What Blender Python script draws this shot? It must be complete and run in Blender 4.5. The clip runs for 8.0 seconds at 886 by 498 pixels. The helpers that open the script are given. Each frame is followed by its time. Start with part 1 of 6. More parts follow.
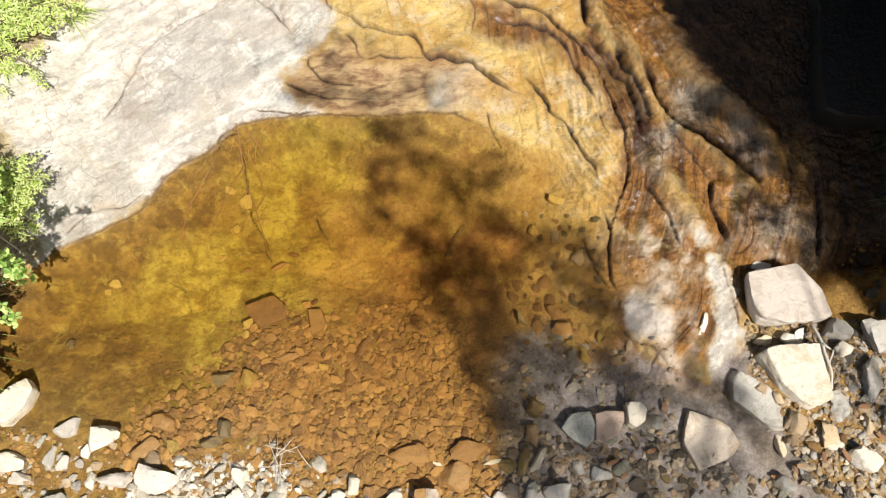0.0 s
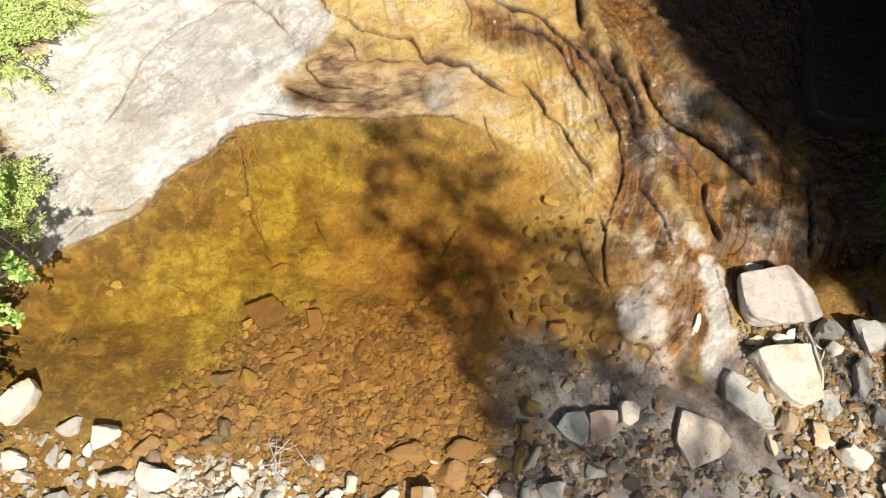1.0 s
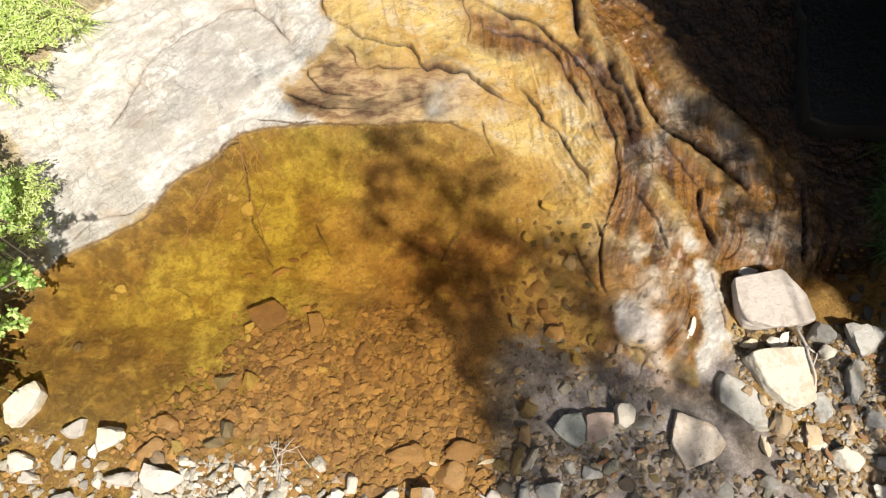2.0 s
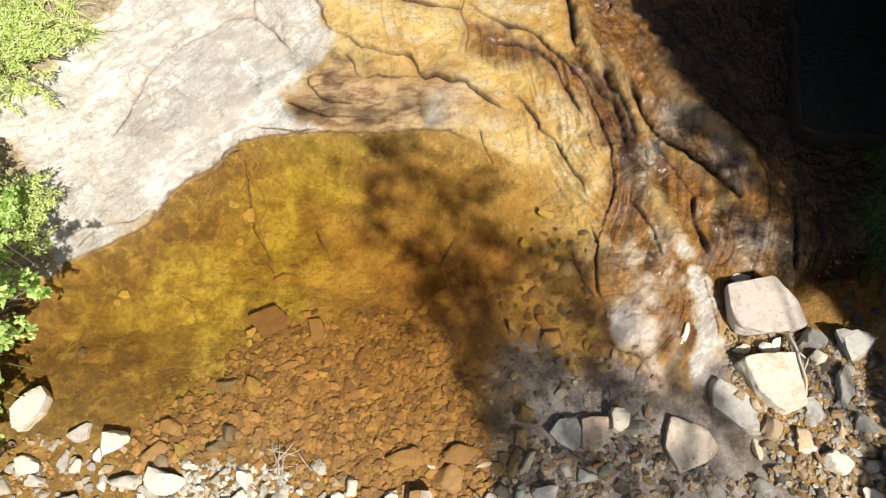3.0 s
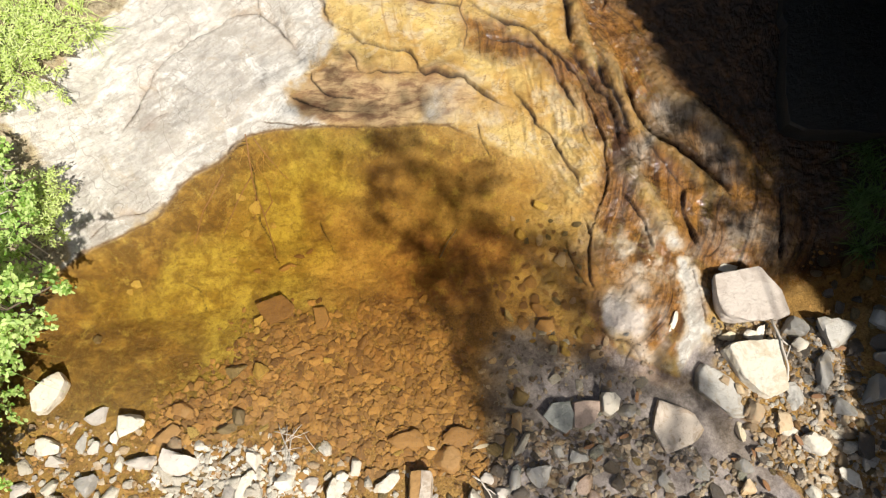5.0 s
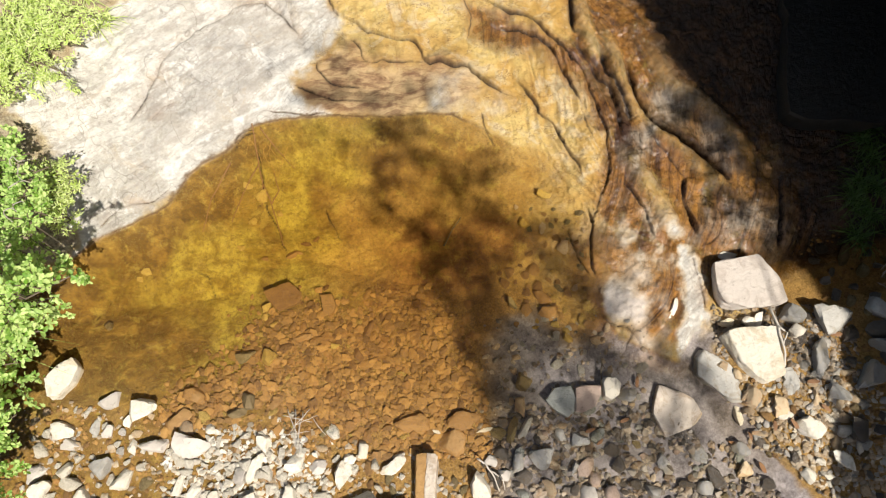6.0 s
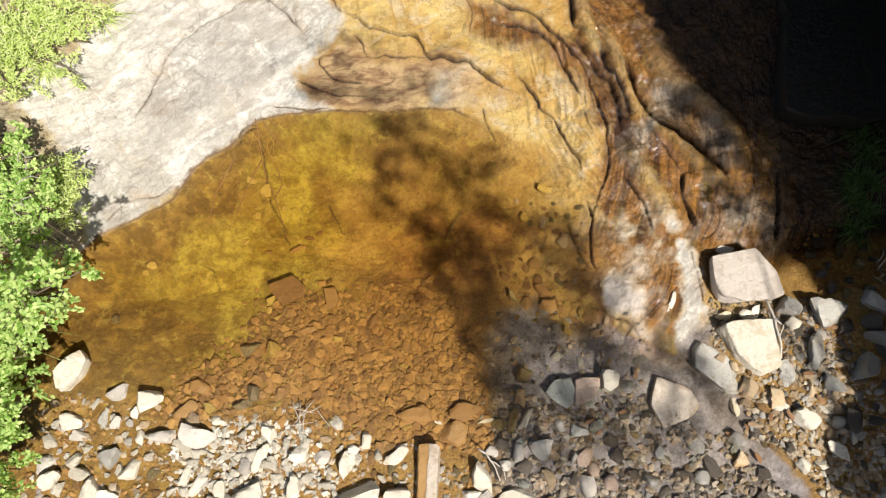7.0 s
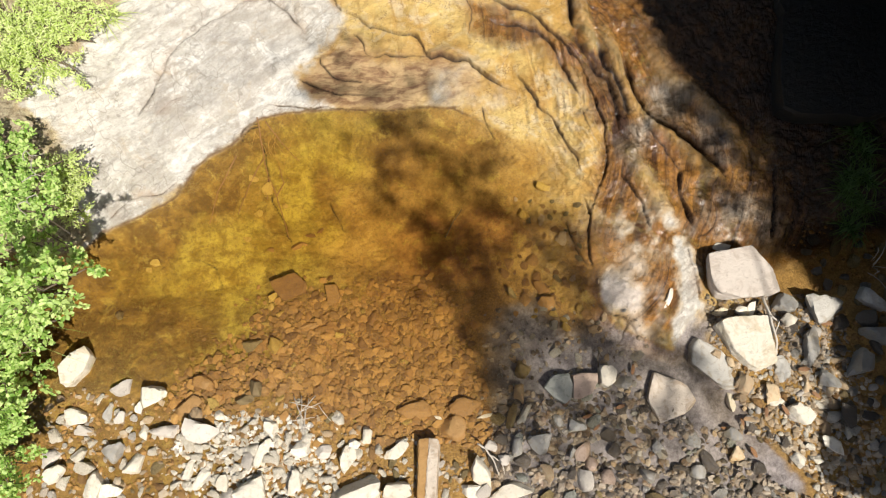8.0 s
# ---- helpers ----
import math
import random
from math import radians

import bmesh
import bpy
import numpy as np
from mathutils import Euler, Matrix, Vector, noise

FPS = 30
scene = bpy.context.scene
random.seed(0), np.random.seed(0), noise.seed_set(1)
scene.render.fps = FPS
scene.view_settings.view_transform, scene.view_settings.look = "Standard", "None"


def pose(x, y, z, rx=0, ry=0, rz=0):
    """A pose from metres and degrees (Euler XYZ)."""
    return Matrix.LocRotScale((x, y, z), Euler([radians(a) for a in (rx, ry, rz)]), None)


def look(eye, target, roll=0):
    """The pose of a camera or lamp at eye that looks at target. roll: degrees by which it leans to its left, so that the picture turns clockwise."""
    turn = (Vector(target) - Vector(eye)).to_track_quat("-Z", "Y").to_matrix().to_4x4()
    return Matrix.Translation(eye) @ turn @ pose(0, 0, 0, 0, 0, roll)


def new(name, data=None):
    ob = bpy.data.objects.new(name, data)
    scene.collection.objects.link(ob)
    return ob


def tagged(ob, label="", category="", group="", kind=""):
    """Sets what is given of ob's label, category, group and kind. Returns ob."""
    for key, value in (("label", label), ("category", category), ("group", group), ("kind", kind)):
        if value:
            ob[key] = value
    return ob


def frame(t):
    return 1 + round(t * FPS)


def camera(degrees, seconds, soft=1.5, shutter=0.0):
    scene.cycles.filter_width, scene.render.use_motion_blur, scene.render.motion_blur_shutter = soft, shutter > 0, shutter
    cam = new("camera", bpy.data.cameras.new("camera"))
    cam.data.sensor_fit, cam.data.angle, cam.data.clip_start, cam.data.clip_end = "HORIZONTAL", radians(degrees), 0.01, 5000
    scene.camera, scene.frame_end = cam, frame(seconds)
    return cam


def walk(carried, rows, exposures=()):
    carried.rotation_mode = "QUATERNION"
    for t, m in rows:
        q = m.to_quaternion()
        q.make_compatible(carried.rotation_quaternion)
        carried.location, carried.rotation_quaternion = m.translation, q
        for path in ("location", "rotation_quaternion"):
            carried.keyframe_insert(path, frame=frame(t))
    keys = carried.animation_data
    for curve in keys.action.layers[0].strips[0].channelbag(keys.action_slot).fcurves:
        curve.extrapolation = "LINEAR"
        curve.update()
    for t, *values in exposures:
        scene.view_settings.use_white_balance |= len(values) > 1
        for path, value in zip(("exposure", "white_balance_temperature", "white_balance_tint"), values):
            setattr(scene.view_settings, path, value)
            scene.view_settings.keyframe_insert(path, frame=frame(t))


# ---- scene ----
cam = camera(65.5, 8.0, soft=1.2)
METRES, EYE, TILT, LEAN, TURN = 0.8, 4.92, -71.2, 0.0, 0.0
ROWS = [
    (0.0, 0.0, 0.0, 0.0, 0.0, 0.0, -0.0),
    (0.5, 0.0124, -0.045, 0.0055, 0.0, 0.01, -0.0),
    (1.0, 0.0313, -0.0896, 0.0133, 0.01, -0.0, 0.0),
    (1.5, 0.0385, -0.1376, 0.0295, 0.02, 0.02, 0.01),
    (3.0, 0.0527, -0.3053, 0.1479, -0.03, -0.22, 0.01),
    (3.5, 0.069, -0.3664, 0.1854, -0.06, -0.37, 0.02),
    (4.0, 0.0742, -0.434, 0.2185, -0.07, -0.61, 0.02),
    (4.5, 0.0694, -0.5103, 0.2427, -0.08, -1.03, 0.03),
    (5.0, 0.0538, -0.582, 0.2702, -0.09, -1.91, 0.03),
    (6.5, -0.0116, -0.7556, 0.3586, -0.12, -3.84, 0.04),
    (7.0, -0.0135, -0.8004, 0.3742, -0.11, -4.14, 0.04),
    (7.5, -0.0083, -0.8422, 0.3767, -0.09, -4.28, 0.05),
    (8.0, -0.0041, -0.8836, 0.3861, -0.06, -4.41, 0.06),
]
walk(cam, [(t, pose(0, 0, EYE, TILT, LEAN, TURN) @ pose(METRES * x, METRES * y, METRES * z, 90 + pitch, roll, yaw)) for t, x, y, z, yaw, pitch, roll in ROWS],
     exposures=((0.0, 0.48), (3.0, 0.46), (5.0, 0.43), (8.0, 0.37)))

# ---- world and sun ----
SUN_EL, SUN_X, SUN_Y = 55.0, 0.61, -0.792       # height in degrees, and the level way towards the sun
world = bpy.data.worlds.new("sky")
scene.world = world
world.use_nodes = True
sky = world.node_tree.nodes.new("ShaderNodeTexSky")
sky.sky_type, sky.sun_disc = "NISHITA", False
sky.dust_density, sky.ozone_density = 3.0, 0.4
sky.sun_elevation, sky.sun_rotation = radians(SUN_EL), math.atan2(SUN_X, SUN_Y)
world.node_tree.links.new(sky.outputs[0], world.node_tree.nodes["Background"].inputs[0])
world.node_tree.nodes["Background"].inputs[1].default_value = 0.06
sun = new("sun", bpy.data.lights.new("sun", "SUN"))
sun.data.energy, sun.data.angle, sun.data.color = 5.0, radians(0.53), (1.0, 0.95, 0.86)
COT = 1 / math.tan(radians(SUN_EL))
sun.matrix_world = look((SUN_X * COT * 20, SUN_Y * COT * 20, 20), (0, 0, 0))


# ---- materials ----
class Nodes:
    """A short hand for building one material."""

    def __init__(self, name, roughness=0.7):
        self.mat = bpy.data.materials.new(name)
        self.mat.use_nodes = True
        self.tree = self.mat.node_tree
        self.bsdf = self.tree.nodes["Principled BSDF"]
        self.bsdf.inputs["Roughness"].default_value = roughness
        self.space = self.tree.nodes.new("ShaderNodeTexCoord").outputs["Object"]

    def put(self, socket, value):
        if isinstance(value, bpy.types.NodeSocket):
            self.tree.links.new(value, socket)
        elif isinstance(value, tuple) and len(value) == 3 and socket.type == "RGBA":
            socket.default_value = (*value, 1)
        else:
            socket.default_value = value

    def world_space(self):
        self.space = self.tree.nodes.new("ShaderNodeNewGeometry").outputs["Position"]
        return self

    def noise(self, scale, detail=4.0, rough=0.6, distort=0.0, stretch=None):
        n = self.tree.nodes.new("ShaderNodeTexNoise")
        n.inputs["Scale"].default_value, n.inputs["Detail"].default_value = scale, detail
        n.inputs["Roughness"].default_value, n.inputs["Distortion"].default_value = rough, distort
        src = self.space
        if stretch:
            m = self.tree.nodes.new("ShaderNodeMapping")
            m.inputs["Rotation"].default_value = (0, 0, radians(stretch[3]))
            m.vector_type = "TEXTURE"
            m.inputs["Scale"].default_value = [1 / k for k in stretch[:3]]
            self.put(m.inputs["Vector"], src)
            src = m.outputs[0]
        self.put(n.inputs["Vector"], src)
        return n.outputs["Fac"]

    def cells(self, scale, feature="DISTANCE_TO_EDGE"):
        n = self.tree.nodes.new("ShaderNodeTexVoronoi")
        n.feature = feature
        n.inputs["Scale"].default_value = scale
        self.put(n.inputs["Vector"], self.space)
        return n.outputs["Distance"]

    def fit(self, value, lo, hi, to_lo=0.0, to_hi=1.0):
        n = self.tree.nodes.new("ShaderNodeMapRange")
        n.interpolation_type = "SMOOTHSTEP"
        self.put(n.inputs["Value"], value)
        for i, v in ((1, lo), (2, hi), (3, to_lo), (4, to_hi)):
            n.inputs[i].default_value = v
        return n.outputs[0]

    def math(self, op, a, b=0.5):
        n = self.tree.nodes.new("ShaderNodeMath")
        n.operation = op
        self.put(n.inputs[0], a)
        self.put(n.inputs[1], b)
        return n.outputs[0]

    def mix(self, factor, a, b, blend="MIX"):
        n = self.tree.nodes.new("ShaderNodeMix")
        n.data_type, n.blend_type = "RGBA", blend
        self.put(n.inputs[0], factor)
        self.put(n.inputs[6], a)
        self.put(n.inputs[7], b)
        return n.outputs[2]

    def attribute(self, name):
        n = self.tree.nodes.new("ShaderNodeAttribute")
        n.attribute_name = name
        return n.outputs["Fac"]

    def chance(self):
        return self.tree.nodes.new("ShaderNodeObjectInfo").outputs["Random"]

    def island(self):
        return self.tree.nodes.new("ShaderNodeNewGeometry").outputs["Random Per Island"]

    def ramp(self, value, *stops):
        n = self.tree.nodes.new("ShaderNodeValToRGB")
        n.color_ramp.interpolation = "LINEAR"
        for i, (place, colour) in enumerate(stops):
            e = n.color_ramp.elements[i] if i < 2 else n.color_ramp.elements.new(place)
            e.position, e.color = place, (*colour, 1)
        self.put(n.inputs[0], value)
        return n.outputs[0]

    def bump(self, height, strength=0.4, distance=0.01, after=None):
        n = self.tree.nodes.new("ShaderNodeBump")
        n.inputs["Distance"].default_value = distance
        self.put(n.inputs["Strength"], strength)
        self.put(n.inputs["Height"], height)
        if after is not None:
            self.put(n.inputs["Normal"], after)
        return n.outputs[0]

    def done(self, colour=None, normal=None, roughness=None):
        for key, value in (("Base Color", colour), ("Normal", normal), ("Roughness", roughness)):
            if value is not None:
                self.put(self.bsdf.inputs[key], value)
        return self.mat


def ground_material():
    n = Nodes("bedrock").world_space()
    big, mid, fine = n.noise(1.6, 5), n.noise(7, 6, 0.65, 0.6), n.noise(45, 5, 0.7)
    flow = n.tree.nodes.new("ShaderNodeCombineXYZ")
    n.put(flow.inputs[0], n.attribute("across"))
    n.put(flow.inputs[1], n.math("MULTIPLY", n.attribute("along"), 0.16))
    plan, n.space = n.space, flow.outputs[0]
    streak, thread, strand = n.noise(8, 6, 0.7, 0.5), n.noise(34, 5, 0.7, 0.3), n.noise(85, 4, 0.7, 0.2)
    n.space = plan
    vein = n.fit(n.math("ABSOLUTE", n.math("SUBTRACT", n.noise(2.6, 3, 0.5, 0.2, (1, 0.55, 1, 35)), 0.5)), 0.0, 0.006, 1, 0)
    hair = n.fit(n.math("ABSOLUTE", n.math("SUBTRACT", n.noise(6, 4, 0.55, 0.1, (1, 0.5, 1, -50)), 0.5)), 0.0, 0.012, 1, 0)
    pits = n.fit(n.noise(26, 6, 0.75), 0.60, 0.70)
    # ochre sandstone
    colour = n.mix(n.fit(big, 0.38, 0.62), (0.48, 0.28, 0.065), (0.63, 0.455, 0.16))
    colour = n.mix(n.fit(mid, 0.48, 0.7, 0, 0.8), colour, (0.62, 0.49, 0.26))
    colour = n.mix(n.fit(n.noise(2.6, 8, 0.72, 0.7), 0.5, 0.6, 0, 0.6), colour, (0.60, 0.50, 0.34))
    colour = n.mix(n.fit(streak, 0.56, 0.72, 0, 0.6), colour, (0.33, 0.165, 0.035))
    split = n.fit(n.math("ABSOLUTE", n.math("SUBTRACT", n.noise(3.4, 10, 0.64, 0.4, (1, 1.5, 1, 12)), 0.5)), 0.0, 0.012, 1, 0)
    colour = n.mix(n.math("MULTIPLY", split, n.fit(mid, 0.40, 0.56, 0.1, 0.75)), colour, (0.13, 0.06, 0.018))
    colour = n.mix(n.fit(n.noise(14, 8, 0.8, 0.3, (1, 2.2, 1, 10)), 0.52, 0.66, 0, 0.6), colour, (0.30, 0.16, 0.04))
    colour = n.mix(n.math("MULTIPLY", hair, 0.12), colour, (0.22, 0.11, 0.03))
    colour = n.mix(n.math("MULTIPLY", pits, 0.55), colour, (0.17, 0.08, 0.02))
    colour = n.mix(n.attribute("band"), colour, n.mix(n.fit(n.noise(5, 7, 0.7, 0.4, (1, 2.6, 1, 6)), 0.36, 0.62), (0.20, 0.10, 0.05), (0.52, 0.36, 0.18)))
    # iron-red and brown strata
    rust = n.mix(n.fit(streak, 0.38, 0.6), (0.05, 0.018, 0.005), (0.37, 0.165, 0.032))
    rust = n.mix(n.math("MULTIPLY", n.fit(thread, 0.5, 0.7, 0, 0.7), n.attribute("inner")), rust, (0.05, 0.024, 0.012))
    rust = n.mix(n.fit(mid, 0.56, 0.74, 0, 0.65), rust, (0.42, 0.20, 0.045))
    rust = n.mix(n.fit(n.noise(11, 6, 0.75, 0.8), 0.6, 0.72, 0, 0.4), rust, (0.46, 0.36, 0.25))
    rust = n.mix(n.fit(n.noise(3.2, 7, 0.75, 0.6), 0.54, 0.64, 0, 0.6), rust, (0.26, 0.185, 0.035))
    seam = n.fit(n.math("ABSOLUTE", n.math("SUBTRACT", thread, 0.5)), 0.0, 0.035, 1, 0)
    rust = n.mix(n.math("MULTIPLY", n.math("MULTIPLY", seam, n.attribute("inner")), n.fit(mid, 0.42, 0.58, 0, 0.8)), rust, (0.035, 0.014, 0.007))
    rust = n.mix(n.math("MULTIPLY", split, 0.7), rust, (0.03, 0.012, 0.006))
    rust = n.mix(n.fit(n.noise(19, 8, 0.8, 0.5), 0.50, 0.60, 0, 0.55), rust, (0.055, 0.024, 0.010))
    rust = n.mix(n.math("MULTIPLY", n.fit(strand, 0.58, 0.72, 0, 0.5), n.attribute("inner")), rust, (0.50, 0.30, 0.12))
    rust = n.mix(n.math("MULTIPLY", pits, 0.7), rust, (0.03, 0.014, 0.007))
    fibre = n.math("MULTIPLY", n.attribute("fibre"), n.fit(thread, 0.40, 0.52))
    rust = n.mix(n.math("MULTIPLY", fibre, 0.95), rust, (0.05, 0.02, 0.008))
    colour = n.mix(n.attribute("rust"), colour, rust)
    # grey patches in the strata
    grey = n.mix(n.fit(n.mix(0.5, streak, n.noise(12, 6, 0.7, 1.0)), 0.38, 0.6), (0.03, 0.025, 0.02), (0.38, 0.33, 0.265))
    colour = n.mix(n.attribute("grey"), colour, grey)
    # dark brown painted over the upper right corner to deepen its shade
    colour = n.mix(n.attribute("corner_shade"), colour, n.mix(n.fit(mid, 0.4, 0.7), (0.028, 0.012, 0.004), (0.115, 0.05, 0.014)))
    # sun-bleached rock
    pale = n.mix(n.fit(mid, 0.35, 0.65), (0.47, 0.44, 0.39), (0.66, 0.63, 0.57))
    pale = n.mix(n.attribute("ash"), pale, n.mix(n.fit(n.noise(9, 6, 0.7), 0.35, 0.65), (0.38, 0.355, 0.32), (0.53, 0.50, 0.45)))
    pale = n.mix(n.fit(n.noise(1.7, 8, 0.68, 0.6), 0.48, 0.60, 0, 0.7), pale, (0.39, 0.355, 0.30))
    pale = n.mix(n.fit(n.noise(3.3, 8, 0.75, 0.8), 0.54, 0.66, 0, 0.6), pale, (0.42, 0.34, 0.24))
    pale = n.mix(n.fit(n.noise(4.3, 9, 0.75, 0.5), 0.53, 0.64, 0, 0.75), pale, (0.74, 0.72, 0.67))
    pale = n.mix(n.fit(n.noise(18, 8, 0.8), 0.56, 0.66, 0, 0.65), pale, (0.27, 0.235, 0.19))
    bedding = n.noise(7, 8, 0.75, 0.3, (3.2, 0.7, 1, -50))
    pale = n.mix(n.fit(bedding, 0.47, 0.61, 0, 0.75), pale, (0.34, 0.31, 0.27))
    pale = n.mix(n.math("MULTIPLY", vein, 0.45), pale, (0.17, 0.145, 0.12))
    pale = n.mix(n.math("MULTIPLY", hair, n.fit(big, 0.45, 0.6, 0, 0.2)), pale, (0.20, 0.17, 0.14))
    # white painted on the pool-side slope, as the sun brightens it
    pale = n.mix(n.math("MULTIPLY", n.attribute("sunlit_face"), n.fit(n.noise(9, 6, 0.7), 0.38, 0.6, 0.2, 0.85)), pale, (0.76, 0.74, 0.70))
    pale = n.mix(n.math("MULTIPLY", n.attribute("knob"), 0.6), pale, (0.62, 0.51, 0.43))
    colour = n.mix(n.attribute("pale"), colour, pale)
    colour = n.mix(n.math("MULTIPLY", n.attribute("stain"), 0.7), colour, n.mix(mid, (0.16, 0.07, 0.022), (0.34, 0.15, 0.04)))
    # pool bed: algae film and brown silt
    mottle = n.mix(0.4, n.noise(5, 5, 0.6, 0.3), n.noise(13, 6, 0.7, 0.4))
    algae = n.mix(n.fit(mottle, 0.40, 0.60), (0.31, 0.205, 0.024), (0.58, 0.45, 0.075))
    bed = n.mix(n.fit(mid, 0.4, 0.65), (0.17, 0.092, 0.014), (0.33, 0.19, 0.032))
    bed = n.mix(n.attribute("algae"), bed, algae)
    bed = n.mix(n.attribute("sand"), bed, n.mix(n.fit(mottle, 0.4, 0.6), (0.47, 0.28, 0.065), (0.62, 0.41, 0.115)))
    # redder bed on the right, which also carries the brown of the shadows
    bed = n.mix(n.attribute("russet"), bed, n.mix(n.fit(mottle, 0.4, 0.6), (0.20, 0.085, 0.028), (0.40, 0.205, 0.055)))
    bed = n.mix(n.attribute("gold"), bed, n.mix(n.fit(mottle, 0.4, 0.6), (0.36, 0.205, 0.045), (0.49, 0.32, 0.095)))
    bed = n.mix(n.fit(n.noise(17, 8, 0.75, 0.3), 0.52, 0.66, 0, 0.4), bed, (0.13, 0.068, 0.012))
    bed = n.mix(n.fit(n.noise(8, 7, 0.7, 0.3), 0.53, 0.66, 0, 0.5), bed, (0.58, 0.43, 0.09))
    bed = n.mix(n.fit(n.noise(36, 7, 0.8, 0.2), 0.50, 0.62, 0, 0.4), bed, (0.11, 0.06, 0.011))
    bed = n.mix(n.math("MULTIPLY", hair, 0.2), bed, (0.50, 0.37, 0.13))
    bed = n.mix(n.math("MULTIPLY", vein, 0.2), bed, (0.09, 0.05, 0.012))
    colour = n.mix(n.attribute("bed"), colour, bed)
    # grit between the stones
    grit = n.mix(n.fit(n.noise(60, 4, 0.8), 0.35, 0.65), (0.23, 0.125, 0.028), (0.42, 0.25, 0.07))
    # damp grit, darkened further as painted shade between the stones
    grit = n.mix(n.attribute("damp_shade"), grit, n.mix(n.fit(n.noise(40, 4, 0.8), 0.35, 0.65), (0.05, 0.043, 0.037), (0.24, 0.21, 0.18)))
    colour = n.mix(n.attribute("grit"), colour, grit)
    # grey-violet painted on the bed in place of the sky's reflection
    colour = n.mix(n.attribute("sky_sheen"), colour, n.mix(n.fit(n.mix(0.5, mottle, n.noise(32, 7, 0.8, 0.5)), 0.38, 0.62), (0.10, 0.087, 0.09), (0.39, 0.355, 0.37)))
    soil = n.mix(n.fit(n.noise(20, 6, 0.8), 0.3, 0.7), (0.13, 0.09, 0.05), (0.52, 0.45, 0.30))
    colour = n.mix(n.attribute("soil"), colour, soil)
    colour = n.mix(n.fit(fine, 0.3, 0.7, 0.0, 0.35), colour, n.mix(0.5, colour, (0.1, 0.06, 0.03)))
    # dark line along the rim: wet rock plus the edge's shadow, painted in
    colour = n.mix(n.math("MULTIPLY", n.attribute("rim_shadow"), n.fit(n.noise(9, 5, 0.7), 0.3, 0.55, 0.25, 0.85)), colour, (0.11, 0.055, 0.018))
    crack = n.attribute("crack")
    colour = n.mix(n.math("MULTIPLY", crack, 0.95), colour, (0.022, 0.012, 0.007))
    dents = n.math("SUBTRACT", n.mix(n.math("MULTIPLY", n.attribute("rust"), 0.5), n.noise(22, 8, 0.75, 0.4), thread), n.math("MULTIPLY", vein, 0.06))
    normal = n.bump(dents, n.fit(n.math("MAXIMUM", n.attribute("sky_sheen"), n.math("MULTIPLY", n.attribute("pale"), 0.6)), 0, 1, 0.75, 0.3), 0.036, n.bump(n.mix(n.math("MULTIPLY", n.attribute("rust"), 0.5), mid, streak), n.fit(n.attribute("sky_sheen"), 0, 1, 0.6, 0.05), 0.03))
    normal = n.bump(strand, n.math("MULTIPLY", n.attribute("rust"), 0.8), 0.026, normal)
    normal = n.bump(n.noise(75, 6, 0.8), n.fit(n.attribute("rust"), 0, 1, 0.12, 0.6), 0.008, normal)
    wet = n.math("SUBTRACT", n.math("ADD", n.attribute("rust"), n.attribute("grey")), n.math("MULTIPLY", n.attribute("corner_shade"), 0.35))
    rough = n.fit(n.math("ADD", wet, n.math("MULTIPLY", fine, 0.5)), 0.4, 1.1, 0.85, 0.18)
    n.put(n.bsdf.inputs["Coat Weight"], n.math("MULTIPLY", n.math("SUBTRACT", n.attribute("rust"), n.attribute("corner_shade")), n.fit(n.noise(4, 4), 0.44, 0.58, 0, 0.6)))
    n.bsdf.inputs["Coat Roughness"].default_value = 0.13
    n.put(n.bsdf.inputs["Coat Normal"], n.bump(n.mix(0.5, thread, n.noise(40, 4, 0.6)), 0.8, 0.012))
    return n.done(colour, normal, rough)


def water_material():
    n = Nodes("tea_brown_water").world_space()
    depth = n.attribute("depth")
    tint = n.tree.nodes.new("ShaderNodeCombineColor")
    for i, k in enumerate((-0.7, -1.1, -2.3)):
        n.put(tint.inputs[i], n.math("EXPONENT", n.math("MULTIPLY", n.math("ADD", depth, 0.004), k)))
    clear = n.tree.nodes.new("ShaderNodeBsdfTransparent")
    n.put(clear.inputs[0], tint.outputs[0])
    gloss = n.tree.nodes.new("ShaderNodeBsdfGlossy")
    gloss.inputs["Roughness"].default_value = 0.03
    fresnel = n.tree.nodes.new("ShaderNodeFresnel")
    fresnel.inputs[0].default_value = 1.34
    ripple = n.bump(n.noise(9, 3), 0.12, 0.01)
    n.put(gloss.inputs["Normal"], ripple)
    both = n.tree.nodes.new("ShaderNodeMixShader")
    n.put(both.inputs[0], fresnel.outputs[0])
    n.put(both.inputs[1], clear.outputs[0])
    n.put(both.inputs[2], gloss.outputs[0])
    n.put(n.tree.nodes["Material Output"].inputs["Surface"], both.outputs[0])
    return n.mat


def stone_material(name, light, dark, stain, roughness=0.75, islands=False):
    n = Nodes(name, roughness)
    luck = n.island() if islands else n.chance()
    body = n.mix(luck, dark, light)
    body = n.mix(n.fit(n.noise(7, 6, 0.7, 0.8), 0.46, 0.64, 0, 0.85), body, stain)
    shade = n.mix(0.6, body, (0.07, 0.055, 0.04))
    body = n.mix(n.fit(n.noise(24, 6, 0.75, 0.5), 0.55, 0.7, 0, 0.7), body, shade)
    fine = n.noise(60, 5, 0.7)
    return n.done(body, n.bump(fine, 0.4, 0.006, n.bump(n.noise(12, 6, 0.7), 0.8, 0.025)))


